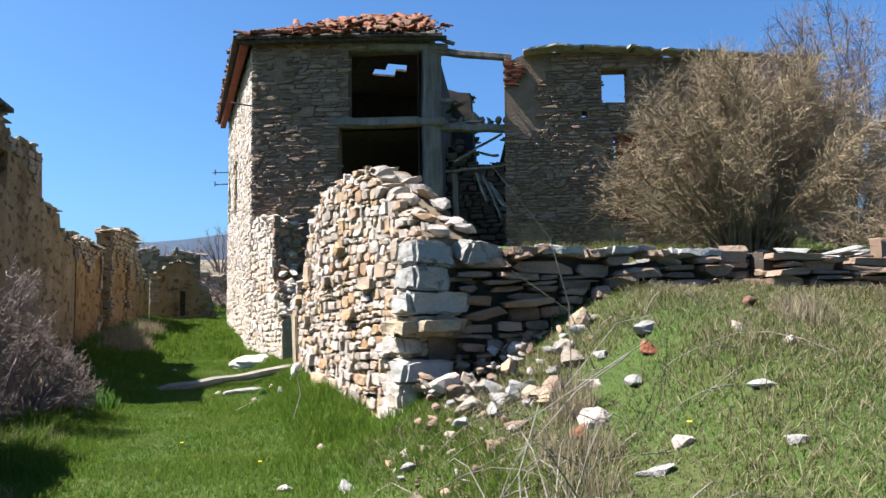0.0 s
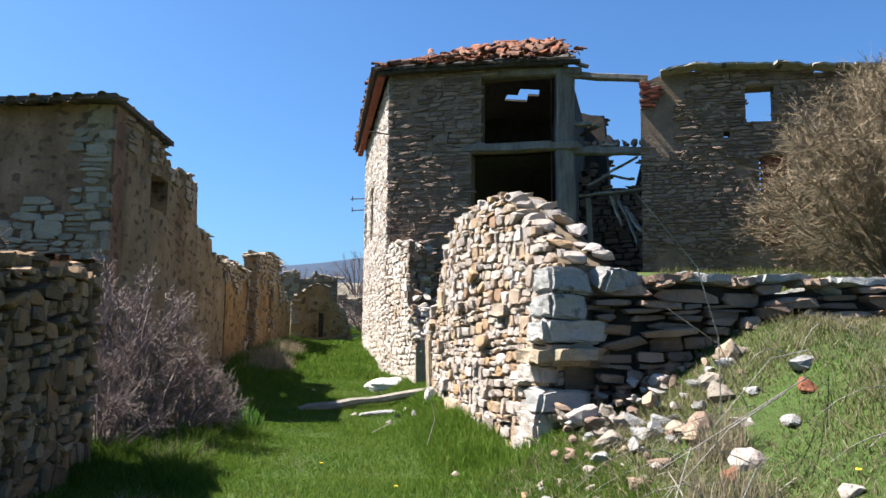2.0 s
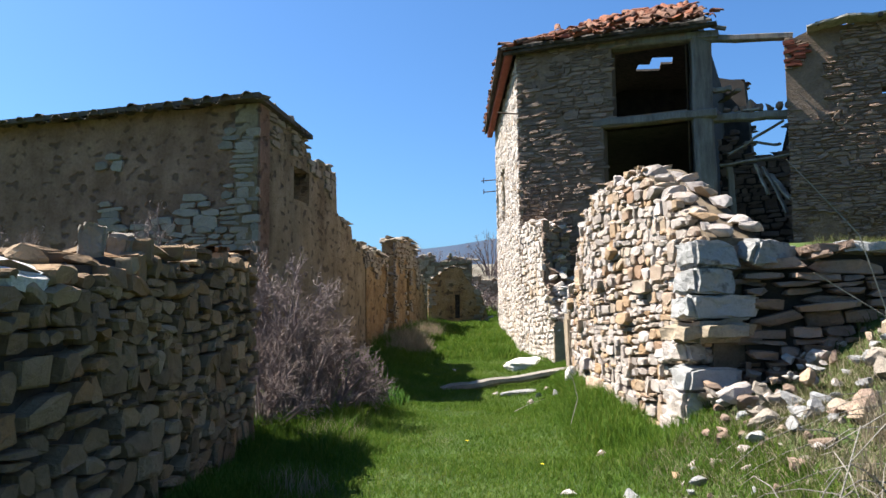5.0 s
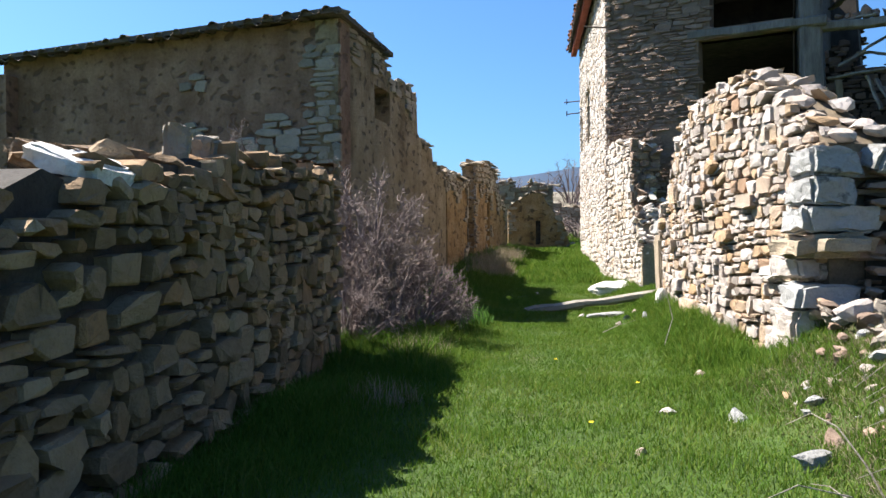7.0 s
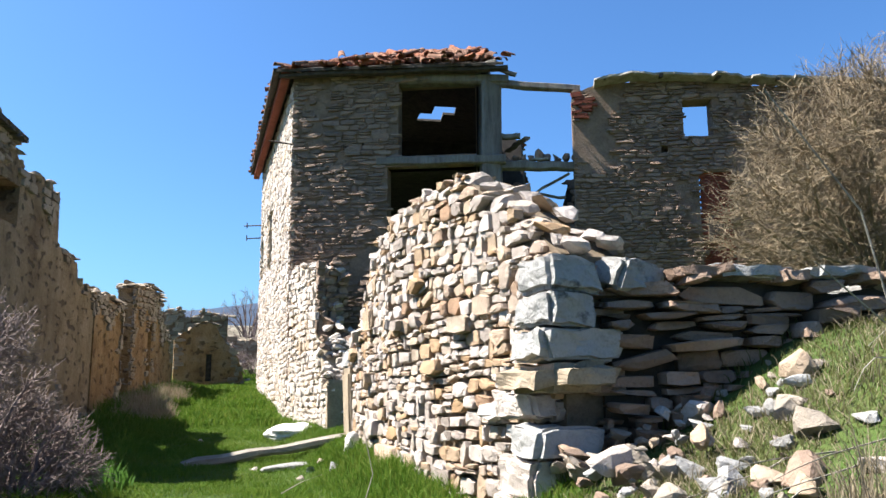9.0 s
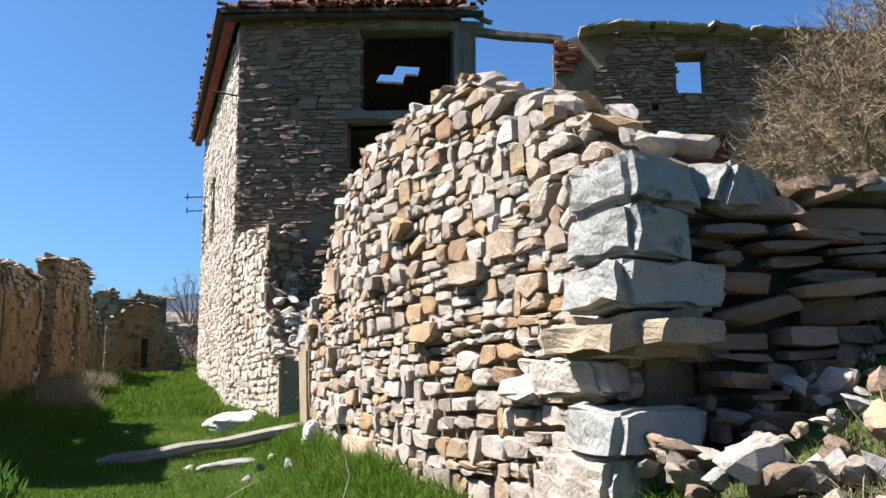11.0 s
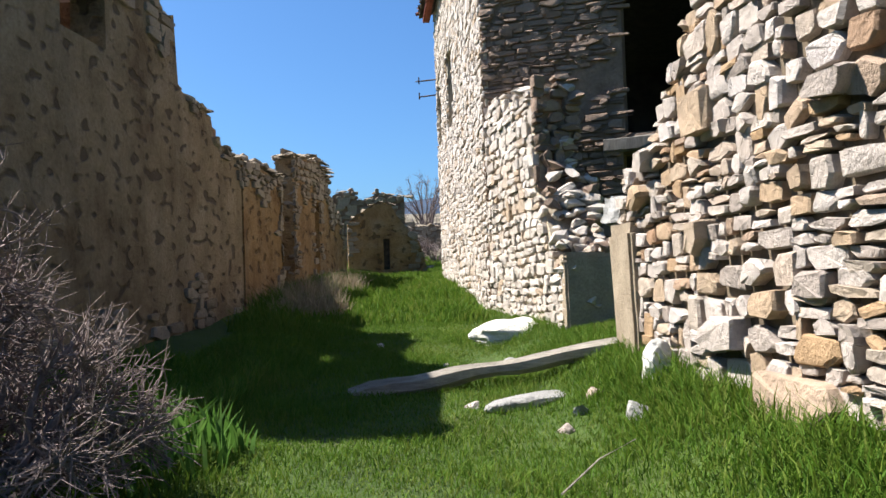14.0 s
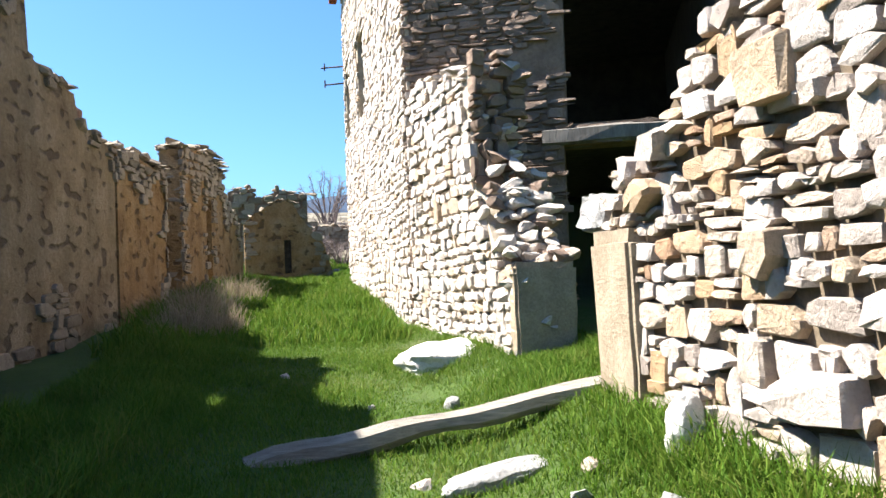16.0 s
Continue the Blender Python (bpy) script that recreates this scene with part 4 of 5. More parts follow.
for k, (s0, z0, w, h) in enumerate(((0.9, 2.0, 0.5, 0.28), (0.75, 1.72, 0.5, 0.26), (1.9, 1.35, 0.42, 0.3), (2.2, 0.75, 0.75, 0.3), (3.0, 0.5, 0.85, 0.3), (2.0, 2.15, 0.46, 0.4), (4.6, 1.5, 0.6, 0.2), (5.4, 1.9, 0.55, 0.22), (6.2, 1.1, 0.55, 0.24), (3.4, 2.0, 0.5, 0.2), (4.1, 2.4, 0.45, 0.24))):
    place(new("face_stone", face_me[k % 9]), wall_lane if s0 < 3.0 else wall_corner, (W1 if s0 < 3.0 else W1B) @ Matrix.Translation((s0 if s0 < 3.0 else (s0 - 3.0) * 0.85, 0.03, z0)) @ Matrix.Diagonal((w * 0.8, -0.14, h * 0.85, 1)))
places = courses(0.62, [(0, 2.2)], [(0, 3.7)], (), (0.1, 0.2), (0.14, 0.36), 55)
lay(bpy.data.objects["return_wall"], WR @ Matrix.Translation((2.88, 0, 0)) @ Matrix.Rotation(math.pi / 2, 4, "Z"), places, SLATE, (0.06, 0.14), None, 0, 56)

block("cap_block", (0.5, 0.36, 0.26), QUOIN, 51, wall_yard, pose(2.92, 8.05, 2.05, 6, 8, 15), "large white capping block")
for k in range(6):
    block("cap_slab", (rng.uniform(0.4, 0.7), 0.4, 0.09), QUOIN if k % 2 else SLATE, 52 + k, wall_yard, pose(3.5 + 0.38 * k, 7.93 - 0.065 * k, 2.12 + rng.uniform(0, 0.05), rng.uniform(-5, 5), rng.uniform(-6, 6), rng.uniform(-20, 20)))

# ---- loose stones ----


def loose(name, label, x, y, size, mat, seed, rz=0.0, sink=0.0, category="stone", group="", tilt=0.0):
    v, f = LUMPS[seed % 9]
    o = new(name, mesh_of(name, v, f, mat))
    o.matrix_basis = Matrix.Translation((x, y, ground_z(x, y) - sink)) @ Euler((tilt, tilt * 0.5, rz)).to_matrix().to_4x4() @ Matrix.Diagonal((*size, 1))
    return tagged(o, label, category, group)


def lying(name, label, x, y, size, mat, seed, rz=0.0, sink=0.07):
    """A larger stone lying in the grass."""
    bm = bmesh.new()
    bmesh.ops.create_icosphere(bm, subdivisions=4, radius=0.5)
    for v in bm.verts:
        p = v.co.copy()
        k = (abs(p.x) ** 3.2 + abs(p.y) ** 3.2 + abs(p.z) ** 3.2) ** (1 / 3.2)
        p = p * (0.5 / max(k, 1e-4))
        q = p + Vector((seed * 3.1, seed, 0))
        p *= 1 + 0.22 * noise.noise(q * 2.3) + 0.08 * noise.noise(q * 6) + 0.03 * noise.noise(q * 15)
        v.co = Vector((p.x * size[0], p.y * size[1], (p.z * (0.75 + 0.5 * noise.noise(q * 1.1)) + 0.42) * size[2]))
    me = bpy.data.meshes.new(name)
    bm.to_mesh(me)
    bm.free()
    me.materials.append(mat)
    o = new(name, me)
    o.matrix_basis = Matrix.Translation((x, y, ground_z(x, y) - sink)) @ Matrix.Rotation(rz, 4, "Z")
    return tagged(o, label, "stone")


lying("boulder", "flat white boulder lying in the lane grass", 1.0, 18.0, (0.95, 0.62, 0.46), WHITE_STONE, 5, 0.2, 0.16)
lying("stone_slab", "long narrow pale stone lying in the grass", 0.74, 14.1, (1.0, 0.24, 0.2), QUOIN, 4, 0.55)
lying("standing_stone", "small white stone leaning at the wall foot", 1.5, 13.45, (0.2, 0.15, 0.4), WHITE_STONE, 2, 0.4)
for k, (x, y, sz) in enumerate(((1.22, 12.95, 0.28), (1.1, 13.75, 0.2), (0.2, 14.0, 0.16), (0.75, 16.07, 0.26), (0.08, 16.3, 0.13), (-0.7, 18.0, 0.16), (0.95, 13.5, 0.22), (0.8, 13.2, 0.18), (1.3, 8.4, 0.2), (1.25, 6.6, 0.26), (0.75, 6.9, 0.16), (0.4, 5.6, 0.14), (1.4, 5.2, 0.3), (1.1, 4.4, 0.25), (0.9, 3.4, 0.2))):
    loose("loose_stone", "small pale stone half sunk in the grass", x, y, (sz, sz * 0.75, sz * 0.6), LIME if k % 3 else QUOIN, k, k * 1.3, sz * 0.18, group="stones in the lane")
for k, (x, y, sx, sy, sz) in enumerate(((3.3, 6.05, 0.42, 0.3, 0.09), (3.95, 6.2, 0.34, 0.26, 0.16), (3.15, 4.5, 0.2, 0.16, 0.14), (2.85, 4.3, 0.3, 0.2, 0.12), (3.05, 5.4, 0.42, 0.3, 0.2), (3.5, 5.6, 0.26, 0.2, 0.12), (4.4, 5.5, 0.22, 0.2, 0.12), (3.9, 4.6, 0.26, 0.16, 0.1), (4.5, 5.0, 0.2, 0.15, 0.1), (3.6, 3.9, 0.18, 0.14, 0.1), (2.5, 3.6, 0.3, 0.2, 0.1))):
    loose("loose_stone", "weathered pale stone lying on the grass bank", x, y, (sx, sy, sz), QUOIN if k % 2 else LIME, k + 3, k * 0.9, sz * 0.4, group="stones on the bank")
for k, (x, y) in enumerate(((3.75, 5.85), (5.0, 6.1), (2.75, 5.2))):
    loose("tile_fragment", "broken red clay tile fragment on the grass", x, y, (0.2, 0.16, 0.13), TILE, k, k, 0, "tile", "broken tiles")
rng = random.Random(5)
for k in range(150):
    u = rng.random()
    x, y = 2.2 + 1.7 * rng.random() ** 1.2, 7.85 - 1.7 * rng.random() ** 1.4
    if k > 104:
        x, y = rng.uniform(1.6, 2.6), rng.uniform(5.2, 7.2)
    sz = rng.choice((0.1, 0.13, 0.16, 0.2, 0.25, 0.34)) * (1.0 if k < 105 else 0.7)
    extra = 0.3 * smooth(6.6, 7.8, y) * (1 - smooth(2.8, 3.6, x)) * rng.uniform(0.2, 1)
    loose("rubble_stone", "angular pale rubble stone fallen from the wall", x, y, (sz, sz * rng.uniform(0.5, 0.9), sz * rng.uniform(0.35, 0.7)), rng.choice((LIME, QUOIN_DULL, QUOIN, SLATE)), rng.randrange(9), rng.uniform(0, 6), -extra, "stone", "rubble at the wall corner", rng.uniform(-0.5, 0.5))

# white slab and ridge stones on the low wall
block("cap_slab", (0.42, 0.75, 0.09), WHITE_STONE, 61, wall_left, pose(-2.72, 4.2, 1.84, 2, 18, 4), "bright white capping slab")
block("cap_slab", (0.4, 1.2, 0.09), DRY, 62, wall_left, pose(-3.08, 4.75, 1.97, 3, 6, 3))
for k, (y, h) in enumerate(((5.75, 0.28), (5.3, 0.24), (7.0, 0.18))):
    block("cap_stone", (0.2, 0.14, h), QUOIN_DULL if k < 2 else DRY, 63 + k, wall_left, pose(-2.8, y, 1.98 + 0.05 * k, 10, 12, 30 * k))

# rubble spilling down the broken end of the return wall
for k in range(130):
    q = rng.random()
    y, top = 18.1 - 1.1 * q, lerp_table([(0, 3.5), (0.1, 2.5), (0.4, 2.0), (0.7, 1.5), (1, 1.35)], q)
    v, f = LUMPS[k % 9]
    sz = rng.uniform(0.16, 0.42)
    o = new("stone", mesh_of("stone", v, f, PALE if k % 3 else SLATE))
    place(o, house, Matrix.Translation((1.5 + 0.6 * rng.random() + 0.05 * (18 - y), y, top - rng.uniform(0, 1) ** 2 * 0.8)) @ Euler((rng.uniform(-0.4, 0.4), rng.uniform(-0.4, 0.4), rng.uniform(0, 6))).to_matrix().to_4x4() @ Matrix.Diagonal((sz, sz * 0.7, sz * 0.4, 1)))

for k in range(26):
    y = 20.6 - 0.1 * k
    v, f = LUMPS[(k * 4) % 9]
    place(new("stone", mesh_of("stone", v, f, PALE)), house, Matrix.Translation((1.16 + 0.13 * (20.6 - y) + 0.4 * rng.random(), y, lerp_table([(0, 3.95), (1.6, 3.7), (2.6, 3.55)], 20.6 - y) + rng.uniform(-0.06, 0.03))) @ Matrix.Rotation(k * 1.7, 4, "Z") @ Matrix.Diagonal((rng.uniform(0.25, 0.45), 0.28, rng.uniform(0.08, 0.16), 1)))

# ---- fallen beam across the lane ----
soup = Soup()
pts, rad = [], []
for i in range(15):
    u = i / 14
    p = Vector((-0.82, 14.7, 0.1)).lerp(Vector((1.8, 14.95, 0.5)), u)
    pts.append(p + Vector((0, 0.02 * math.sin(u * 5) + 0.015 * math.sin(u * 17), 0.015 * math.sin(u * 4 + 1) + 0.01 * math.sin(u * 19))))
    rad.append(0.088 + 0.012 * math.sin(u * 9) + 0.008 * math.sin(u * 23) - 0.01 * u)
soup.tube(pts, rad, 7)
tagged(new("fallen_log", soup.mesh("fallen_log", LOG)), "grey bleached timber beam lying across the lane", "log")

# ---- grass ----


def blades(name, label, count, spots, height, width, mat, lean=0.5, seed=1):
    """One mesh of bent blades. spots: function of a generator that gives x, y and a factor for the height."""
    g = np.random.default_rng(seed)
    xy = spots(g, count)
    n = len(xy)
    z = np.array([ground_z(a, b) for a, b in xy[:, :2]])
    h = g.uniform(*height, n) * xy[:, 2]
    w = g.uniform(*width, n)
    a = g.uniform(0, 2 * np.pi, n)
    side = np.stack([np.cos(a), np.sin(a), np.zeros(n)], 1)
    b = g.uniform(0, 2 * np.pi, n)
    ln = g.uniform(0.1, 1.0, n) * lean
    fall = np.stack([np.cos(b), np.sin(b), np.zeros(n)], 1) * (ln * h)[:, None]
    base = np.stack([xy[:, 0], xy[:, 1], z - 0.01], 1)
    up = np.stack([np.zeros(n), np.zeros(n), h], 1)
    ws = side * w[:, None] / 2
    v = np.stack([base - ws, base + ws, base + up * 0.55 + fall * 0.35 + ws * 0.8, base + up * 0.55 + fall * 0.35 - ws * 0.8, base + up * (1 - 0.25 * ln)[:, None] + fall], 1).reshape(-1, 3)
    k = np.arange(n)[:, None] * 5
    loops = np.concatenate([k + np.array([[0, 1, 2, 3]]), k + np.array([[3, 2, 4]])], 1).ravel()
    starts = (np.arange(n)[:, None] * 7 + np.array([[0, 4]])).ravel()
    me = bpy.data.meshes.new(name)
    me.vertices.add(len(v))
    me.vertices.foreach_set("co", v.ravel())
    me.loops.add(len(loops))
    me.loops.foreach_set("vertex_index", loops.astype(np.int32))
    me.polygons.add(len(starts))
    me.polygons.foreach_set("loop_start", starts.astype(np.int32))
    me.update(calc_edges=True)
    me.materials.append(mat)
    return tagged(new(name, me), label, "grass", kind="stuff")


def field(x0, x1, y0, y1, power=1.0, patch=0.5, tall=None):
    def spots(g, count):
        x = g.uniform(x0, x1, count)
        y = y0 + (y1 - y0) * g.random(count) ** power
        f = np.array([1 + patch * noise.noise(Vector((a * 1.1, b * 1.1, 9))) for a, b in zip(x, y)])
        if tall is not None:
            f = f * np.array([tall(a, b) for a, b in zip(x, y)])
        keep = f > 0.12
        return np.stack([x, y, f], 1)[keep]
    return spots


def lane_height(x, y):
    """Short on the trodden track, long beside the walls."""
    return 0.58 + 0.35 * smooth(0.5, 1.5, x) + 1.0 * smooth(0.9, 2.2, -x)


blades("lane_grass", "short bright green grass on the lane", 300000, field(-2.9, 2.3, 2.0, 21.0, 0.9, 0.8, lane_height), (0.05, 0.15), (0.004, 0.009), GRASS, 1.2, 1)
blades("far_grass", "bright green grass on the upper lane", 45000, field(-3.2, 0.9, 20.0, 42.0, 1.0, 0.5, lambda x, y: 1.2 + 1.2 * smooth(1.2, 2.8, -x)), (0.08, 0.2), (0.012, 0.025), GRASS, 0.8, 2)
blades("bank_grass", "dry mixed grass on the bank", 110000, field(1.4, 9.8, 1.5, 7.6, 0.9, 0.8), (0.025, 0.09), (0.005, 0.01), GRASS_BANK, 1.0, 3)
blades("bank_straw", "flattened dry straw on the bank", 24000, field(1.5, 9.4, 1.8, 7.5, 0.9, 0.9), (0.06, 0.16), (0.004, 0.007), STRAW, 2.2, 13)
blades("yard_grass", "thin dry grass on the yard behind the walls", 22000, field(2.8, 12.5, 7.7, 15.5, 1.2, 0.6), (0.08, 0.22), (0.008, 0.014), GRASS_BANK, 0.9, 4)
blades("wall_foot_grass", "long green grass along the foot of the wall", 14000, field(1.0, 2.2, 8.2, 14.7, 1.0, 0.6, lambda x, y: 0.6 + 1.2 * smooth(1.0, 1.6, x)), (0.05, 0.15), (0.006, 0.011), GRASS, 1.1, 5)
blades("shade_grass", "long rough grass at the foot of the low house", 26000, field(-3.9, -1.7, 8.5, 16.5, 1.0, 0.7), (0.12, 0.34), (0.008, 0.014), GRASS, 0.9, 6)


def clump(cx, cy, r):
    def spots(g, count):
        a, d = g.uniform(0, 6.28, count), r * np.sqrt(g.random(count))
        return np.stack([cx + d * np.cos(a), cy + d * np.sin(a), 1.15 - 0.5 * d / r], 1)
    return spots


def tuft(name, label, category, cx, cy, r, count, height, width, mat, lean, seed):
    o = blades(name, label, count, clump(cx, cy, r), height, width, mat, lean, seed)
    o["category"] = category
    return o


tuft("iris_clump", "clump of broad upright green iris leaves", "plant", -1.75, 12.7, 0.5, 190, (0.25, 0.5), (0.028, 0.048), IRIS, 0.6, 11)
tuft("iris_clump", "clump of broad upright green iris leaves", "plant", -2.1, 12.0, 0.55, 150, (0.2, 0.42), (0.026, 0.042), IRIS, 0.7, 12)
for k, (x, y, r, n, h) in enumerate(((1.55, 3.6, 0.42, 1100, 0.6), (1.75, 3.9, 0.35, 420, 0.5), (2.95, 5.7, 0.22, 300, 0.6), (2.3, 4.2, 0.3, 260, 0.4), (2.6, 4.9, 0.3, 240, 0.4), (-2.1, 21.5, 0.7, 900, 0.8), (-2.4, 23.5, 0.7, 700, 0.9), (-1.9, 9.6, 0.4, 200, 0.45), (-1.7, 6.9, 0.35, 220, 0.35), (5.2, 5.6, 0.3, 240, 0.4), (2.0, 3.0, 0.3, 260, 0.4), (-2.0, 26.0, 0.6, 500, 0.8))):
    tuft("dry_tuft", "tuft of grey dry straw stalks", "grass tuft", x, y, r, n, (h * 0.4, h), (0.004, 0.008) if y < 10 else (0.01, 0.018), STRAW, 0.8, 20 + k)

# bare stalks bending over the bank
for k, path in enumerate((((2.75, 5.3, 1.0), (2.72, 5.25, 1.6), (2.55, 5.2, 2.1), (2.25, 5.2, 2.45), (2.1, 5.2, 2.62)), ((3.0, 5.4, 1.1), (2.7, 5.2, 1.55), (2.2, 5.1, 1.85)), ((3.6, 5.6, 1.3), (2.9, 5.0, 1.15), (2.0, 4.6, 0.8)), ((3.3, 5.4, 1.2), (2.6, 4.9, 1.0), (2.1, 4.5, 0.75)), ((3.8, 5.9, 1.5), (3.2, 5.4, 1.45), (2.6, 5.1, 1.0)), ((1.5, 3.2, 0.3), (1.55, 3.4, 0.8), (1.7, 3.5, 1.1)), ((1.9, 3.4, 0.35), (1.8, 3.3, 0.7), (1.6, 3.2, 0.95)), ((1.05, 9.9, 0.0), (1.2, 9.9, 0.5), (1.1, 10.0, 1.0)), ((0.45, 11.6, 0.12), (0.7, 11.9, 0.2), (0.95, 12.1, 0.25)))):
    soup = Soup()
    soup.tube(path, [0.006 - 0.004 * i / len(path) for i in range(len(path))], 5)
    tagged(new("dry_stalk", soup.mesh("dry_stalk", LOG)), "thin bleached dry stalk bending over the grass", "stalk", "dry stalks")

rng = random.Random(31)
for k in range(46):
    if k < 26:
        x, y, a = rng.uniform(2.2, 4.6), rng.uniform(4.4, 6.8), rng.uniform(2.4, 3.9)
    else:
        x, y, a = rng.uniform(1.3, 2.3), rng.uniform(3.2, 4.6), rng.uniform(0, 6.28)
    ln, rise = rng.uniform(0.35, 0.95), rng.uniform(0.02, 0.3) if k < 26 else rng.uniform(0.2, 0.55)
    path = []
    for j in range(5):
        u = j / 4
        px, py = x + math.cos(a) * ln * u, y + math.sin(a) * ln * u
        path.append((px, py, ground_z(px, py) + 0.02 + rise * math.sin(u * 2.2)))
    soup = Soup()
    soup.tube(path, [0.0065 - 0.0045 * j / 4 for j in range(5)], 4)
    tagged(new("dry_stalk", soup.mesh("dry_stalk", LOG)), "thin bleached dry stalk bending over the grass", "stalk", "dry stalks")

# ---- bare shrubs ----


def shrub(name, label, x, y, width, height, stems, twigs, mat, seed, thick=0.03, zbase=None, drop=0.0):
    """A leafless shrub: forking stems from one foot and many fine twigs on them."""
    rng2 = random.Random(seed)
    z0 = ground_z(x, y) if zbase is None else zbase
    root = thing(name, label, "shrub", at=(x, y, z0))
    st, tw = Soup(), Soup()
    tips = []
    for i in range(stems):
        a = rng2.uniform(0, 2 * math.pi)
        spread = math.sqrt(rng2.random())
        end = Vector((math.cos(a) * spread * width / 2, math.sin(a) * spread * width / 2, height * (1 - 0.62 * spread ** 2) * rng2.uniform(0.65, 1.0)))
        p0 = Vector((math.cos(a) * 0.12 * width * rng2.random(), math.sin(a) * 0.12 * width * rng2.random(), -0.05))
        pts = []
        for j in range(6):
            u = j / 5
            q = p0.lerp(end, u)
            q.z = p0.z + (end.z - p0.z) * (u ** 0.75)
            q += Vector((rng2.uniform(-1, 1), rng2.uniform(-1, 1), rng2.uniform(-0.5, 0.8))) * 0.07 * width * u * 0.6
            pts.append(q)
        st.tube([tuple(p) for p in pts], [thick * (1 - 0.8 * j / 5) for j in range(6)], 5, False)
        tips.append(pts)
    for i in range(twigs):
        pts = tips[rng2.randrange(stems)]
        u = 1 + 3.95 * rng2.random() ** 0.6
        j = int(u)
        p = pts[j].lerp(pts[min(j + 1, 5)], u - j)
        out = Vector((p.x, p.y, (p.z - height * 0.35) * 0.8)).normalized()
        d = (out * 0.55 + Vector((rng2.gauss(0, 1), rng2.gauss(0, 1), rng2.gauss(0.15 - drop, 0.9))) * 0.6).normalized()
        ln = rng2.uniform(0.12, 0.34) * (width / 2.2) ** 0.5
        m1 = p + d * ln * 0.5 + Vector((rng2.gauss(0, 1), rng2.gauss(0, 1), rng2.gauss(0, 1))) * ln * 0.1
        e = p + d * ln
        tw.tube([tuple(p), tuple(m1), tuple(e)], [thick * 0.16, thick * 0.12, thick * 0.05], 3, False)
        for _ in range(3):
            q = m1.lerp(e, rng2.random())
            e2 = q + (d + Vector((rng2.gauss(0, 1), rng2.gauss(0, 1), rng2.gauss(0, 1))) * 0.7).normalized() * ln * rng2.uniform(0.25, 0.5)
            tw.tube([tuple(q), tuple(e2)], [thick * 0.09, thick * 0.04], 3, False)
    for nm, sp in (("branchwork", st), ("twig_mass", tw)):
        o = new(nm, sp.mesh(nm, mat))
        o.parent = root
        tagged(o, kind="stuff")
    return root


shrub("thorn_shrub", "leafless purple-grey thorn shrub between the wall and house", -2.85, 11.2, 2.2, 2.8, 34, 2300, BARK, 1, 0.04)
shrub("thorn_shrub", "low leafless thorn shrub sprawling towards the lane", -2.4, 11.7, 1.9, 1.2, 34, 1500, BARK, 2, 0.036)
shrub("thorn_shrub", "low leafless thorn shrub at the house foot", -2.9, 10.0, 1.6, 1.3, 22, 800, BARK, 6, 0.03)
shrub("thorn_shrub", "leafless shrub against the plastered gable wall", -5.6, 13.0, 2.4, 3.7, 26, 1300, BARK, 3, 0.034)
shrub("thorn_shrub", "leafless shrub against the plastered gable wall", -8.2, 13.2, 3.4, 3.6, 30, 1500, BARK, 7, 0.034)
shrub("brushwood_bush", "dense rounded bush of bare olive-grey branches", 9.6, 12.0, 5.2, 4.6, 150, 15000, BARK_SUN, 4, 0.034)
shrub("brushwood_bush", "tall airy bare bush behind the terrace", 14.0, 14.0, 6.5, 6.2, 80, 9000, BARK, 5, 0.034)
shrub("brushwood_bush", "low tangle of dry brushwood on the terrace wall", 10.8, 9.4, 3.8, 1.9, 50, 3000, BARK_SUN, 8, 0.03)

# ---- distance ----
stone_wall("wall_far", "distant ruined stone wall behind the gable", (-3.4, 38.0), (-0.6, 38.3), 0.5, [(0, 1.0), (3, 1.0)], [(0, 4.3), (0.8, 4.5), (1.0, 3.9), (1.8, 4.4), (2.7, 4.2)], RUIN, MORTAR_GREY, (0.12, 0.25), (0.2, 0.45), (), seed=71)
stone_wall("wall_field", "pale tumbled field wall across the far lane", (-1.2, 47.0), (4.5, 47.0), 0.7, [(0, 1.5), (6, 1.5)], [(0, 3.6), (3, 3.4), (6, 3.3)], RUIN, MORTAR_GREY, (0.15, 0.3), (0.25, 0.5), (), seed=72)
# the dark-jointed wall behind the doorway gap is added so the gap reads dark
stone_wall("wall_ruin_inner", "added backing wall whose shaded face darkens the ruin's doorway gap", (-4.5, 24.6), (-4.2, 29.4), 0.4, [(0, 0.4), (5, 0.5)], [(0, 3.5), (2, 4.0), (5, 4.1)], RUIN, MORTAR_DARK, (0.1, 0.22), (0.2, 0.4), (), seed=75)
stone_wall("wall_ruin_back", "inner wall of the ruined ochre house", (-6.5, 28.6), (-3.3, 28.6), 0.4, [(0, 0.4), (3, 0.4)], [(0, 2.6), (1.5, 3.6), (3.2, 3.9)], RUIN, MORTAR_GREY, (0.1, 0.22), (0.2, 0.4), (), seed=74)
rng = random.Random(9)
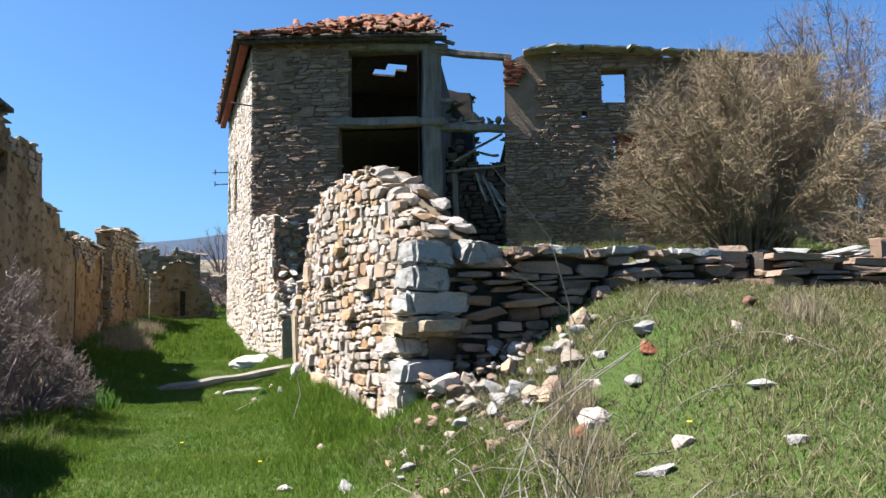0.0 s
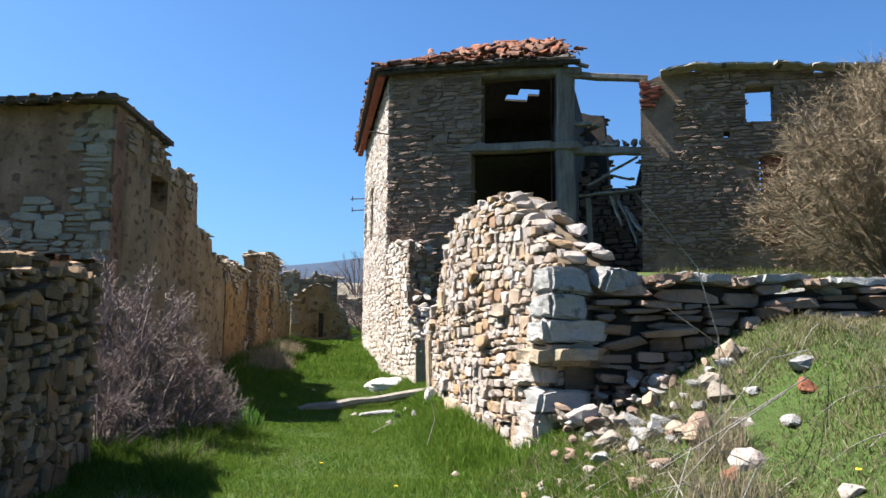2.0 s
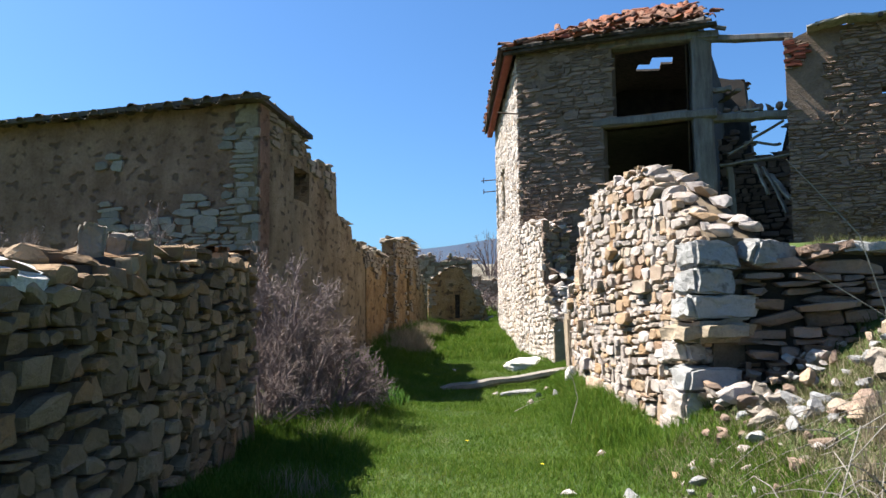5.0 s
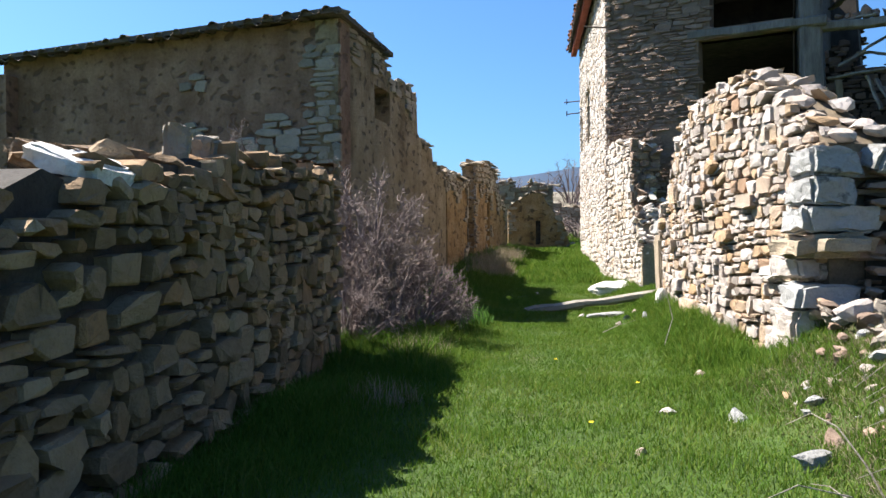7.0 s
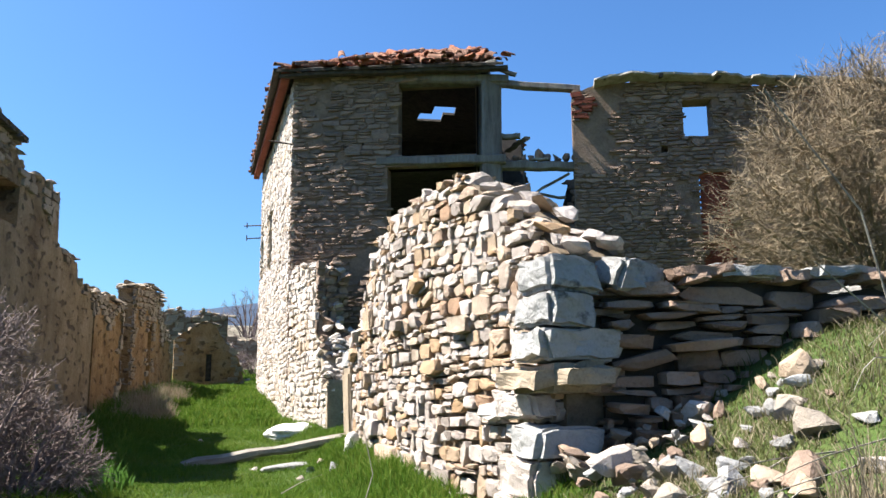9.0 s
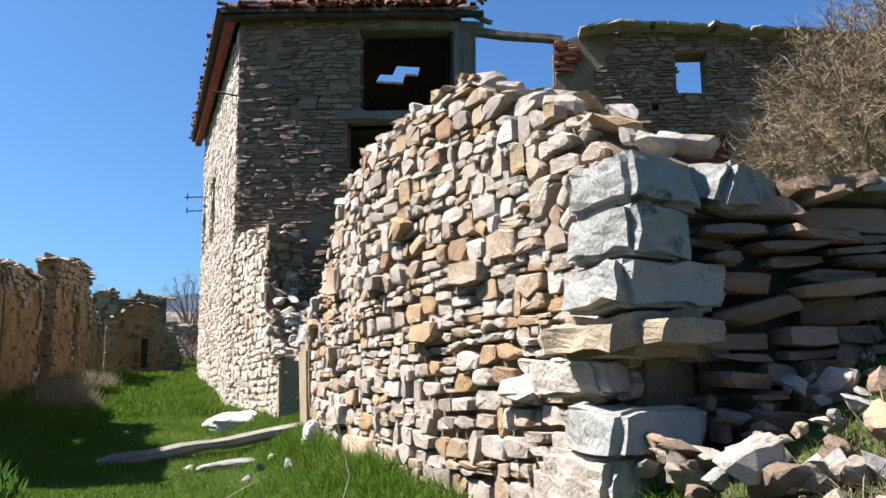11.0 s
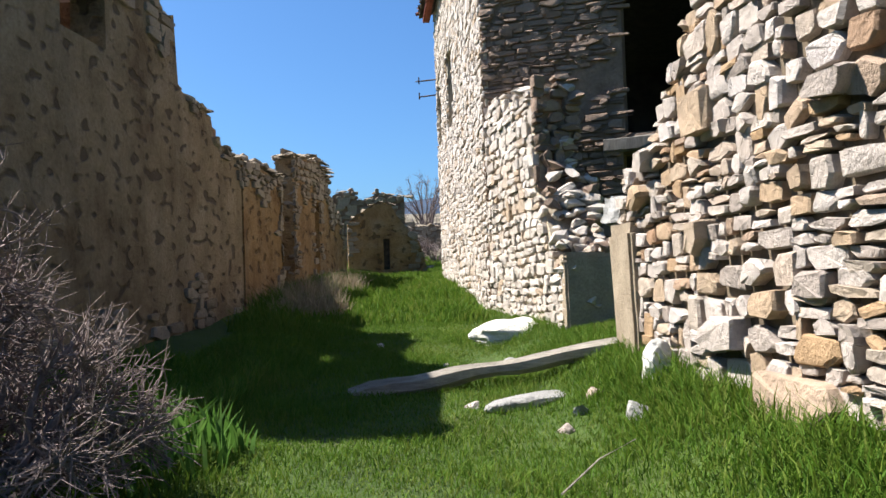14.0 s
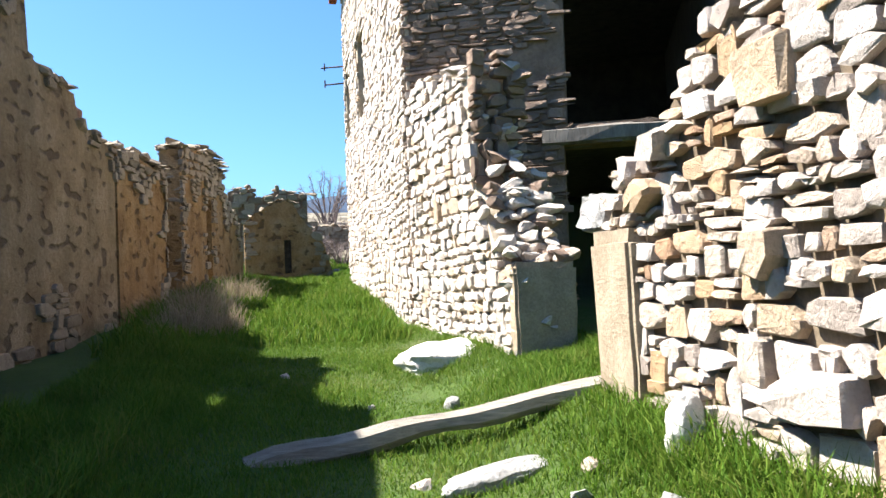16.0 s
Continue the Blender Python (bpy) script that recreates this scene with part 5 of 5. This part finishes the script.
for k in range(12):
    shrub("far_shrub", "low bare grey scrub beyond the ruins", rng.uniform(-3.5, 1.2), rng.uniform(39.5, 46), rng.uniform(1.6, 2.8), rng.uniform(1.0, 1.9), 14, 300, BARK, 160 + k, 0.04)
for k in range(16):
    y = rng.uniform(48, 66)
    shrub("far_shrub", "distant bare brown scrub on the hillside", rng.uniform(-7, 5), y, rng.uniform(2, 4), rng.uniform(1.4, 2.4), 14, 260, BARK, 100 + k, 0.035)
shrub("far_tree", "distant bare tree above the field wall", 0.5, 58.0, 4.2, 3.6, 22, 700, BARK, 140, 0.05)
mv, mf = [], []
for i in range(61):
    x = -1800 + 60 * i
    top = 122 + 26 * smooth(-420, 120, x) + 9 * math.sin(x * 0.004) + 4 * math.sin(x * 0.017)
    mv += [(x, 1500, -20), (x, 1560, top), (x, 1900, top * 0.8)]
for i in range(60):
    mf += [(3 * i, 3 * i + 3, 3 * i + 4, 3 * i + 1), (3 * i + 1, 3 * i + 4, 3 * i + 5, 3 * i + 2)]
tagged(new("backdrop_mountain", mesh_of("backdrop_mountain", mv, mf, MOUNTAIN, True)), "far mountain ridge coloured haze blue under a clear sky", "mountain", kind="structure")

# ---- dandelions on the bank ----
soup = Soup()
for k in range(7):
    a = k * 2 * math.pi / 7
    soup.add([(0, 0, 0.055), (0.022 * math.cos(a), 0.022 * math.sin(a), 0.06), (0.022 * math.cos(a + 0.8), 0.022 * math.sin(a + 0.8), 0.06), (0.014 * math.cos(a + 0.4), 0.014 * math.sin(a + 0.4), 0.068)], [(0, 1, 3), (0, 3, 2), (1, 2, 3), (0, 2, 1)])
YELLOW = two_tone("yellow_petal", (0.75, 0.55, 0.02), (0.85, 0.68, 0.05), 30.0)
flower = soup.mesh("dandelion", YELLOW)
for x, y in ((2.72, 3.3), (2.76, 3.34), (3.3, 4.6), (0.6, 7.9), (-0.2, 9.4), (0.1, 6.2)):
    o = new("dandelion", flower)
    o.location = (x, y, ground_z(x, y))
    tagged(o, "tiny yellow dandelion flower in the grass", "flower", "dandelions")
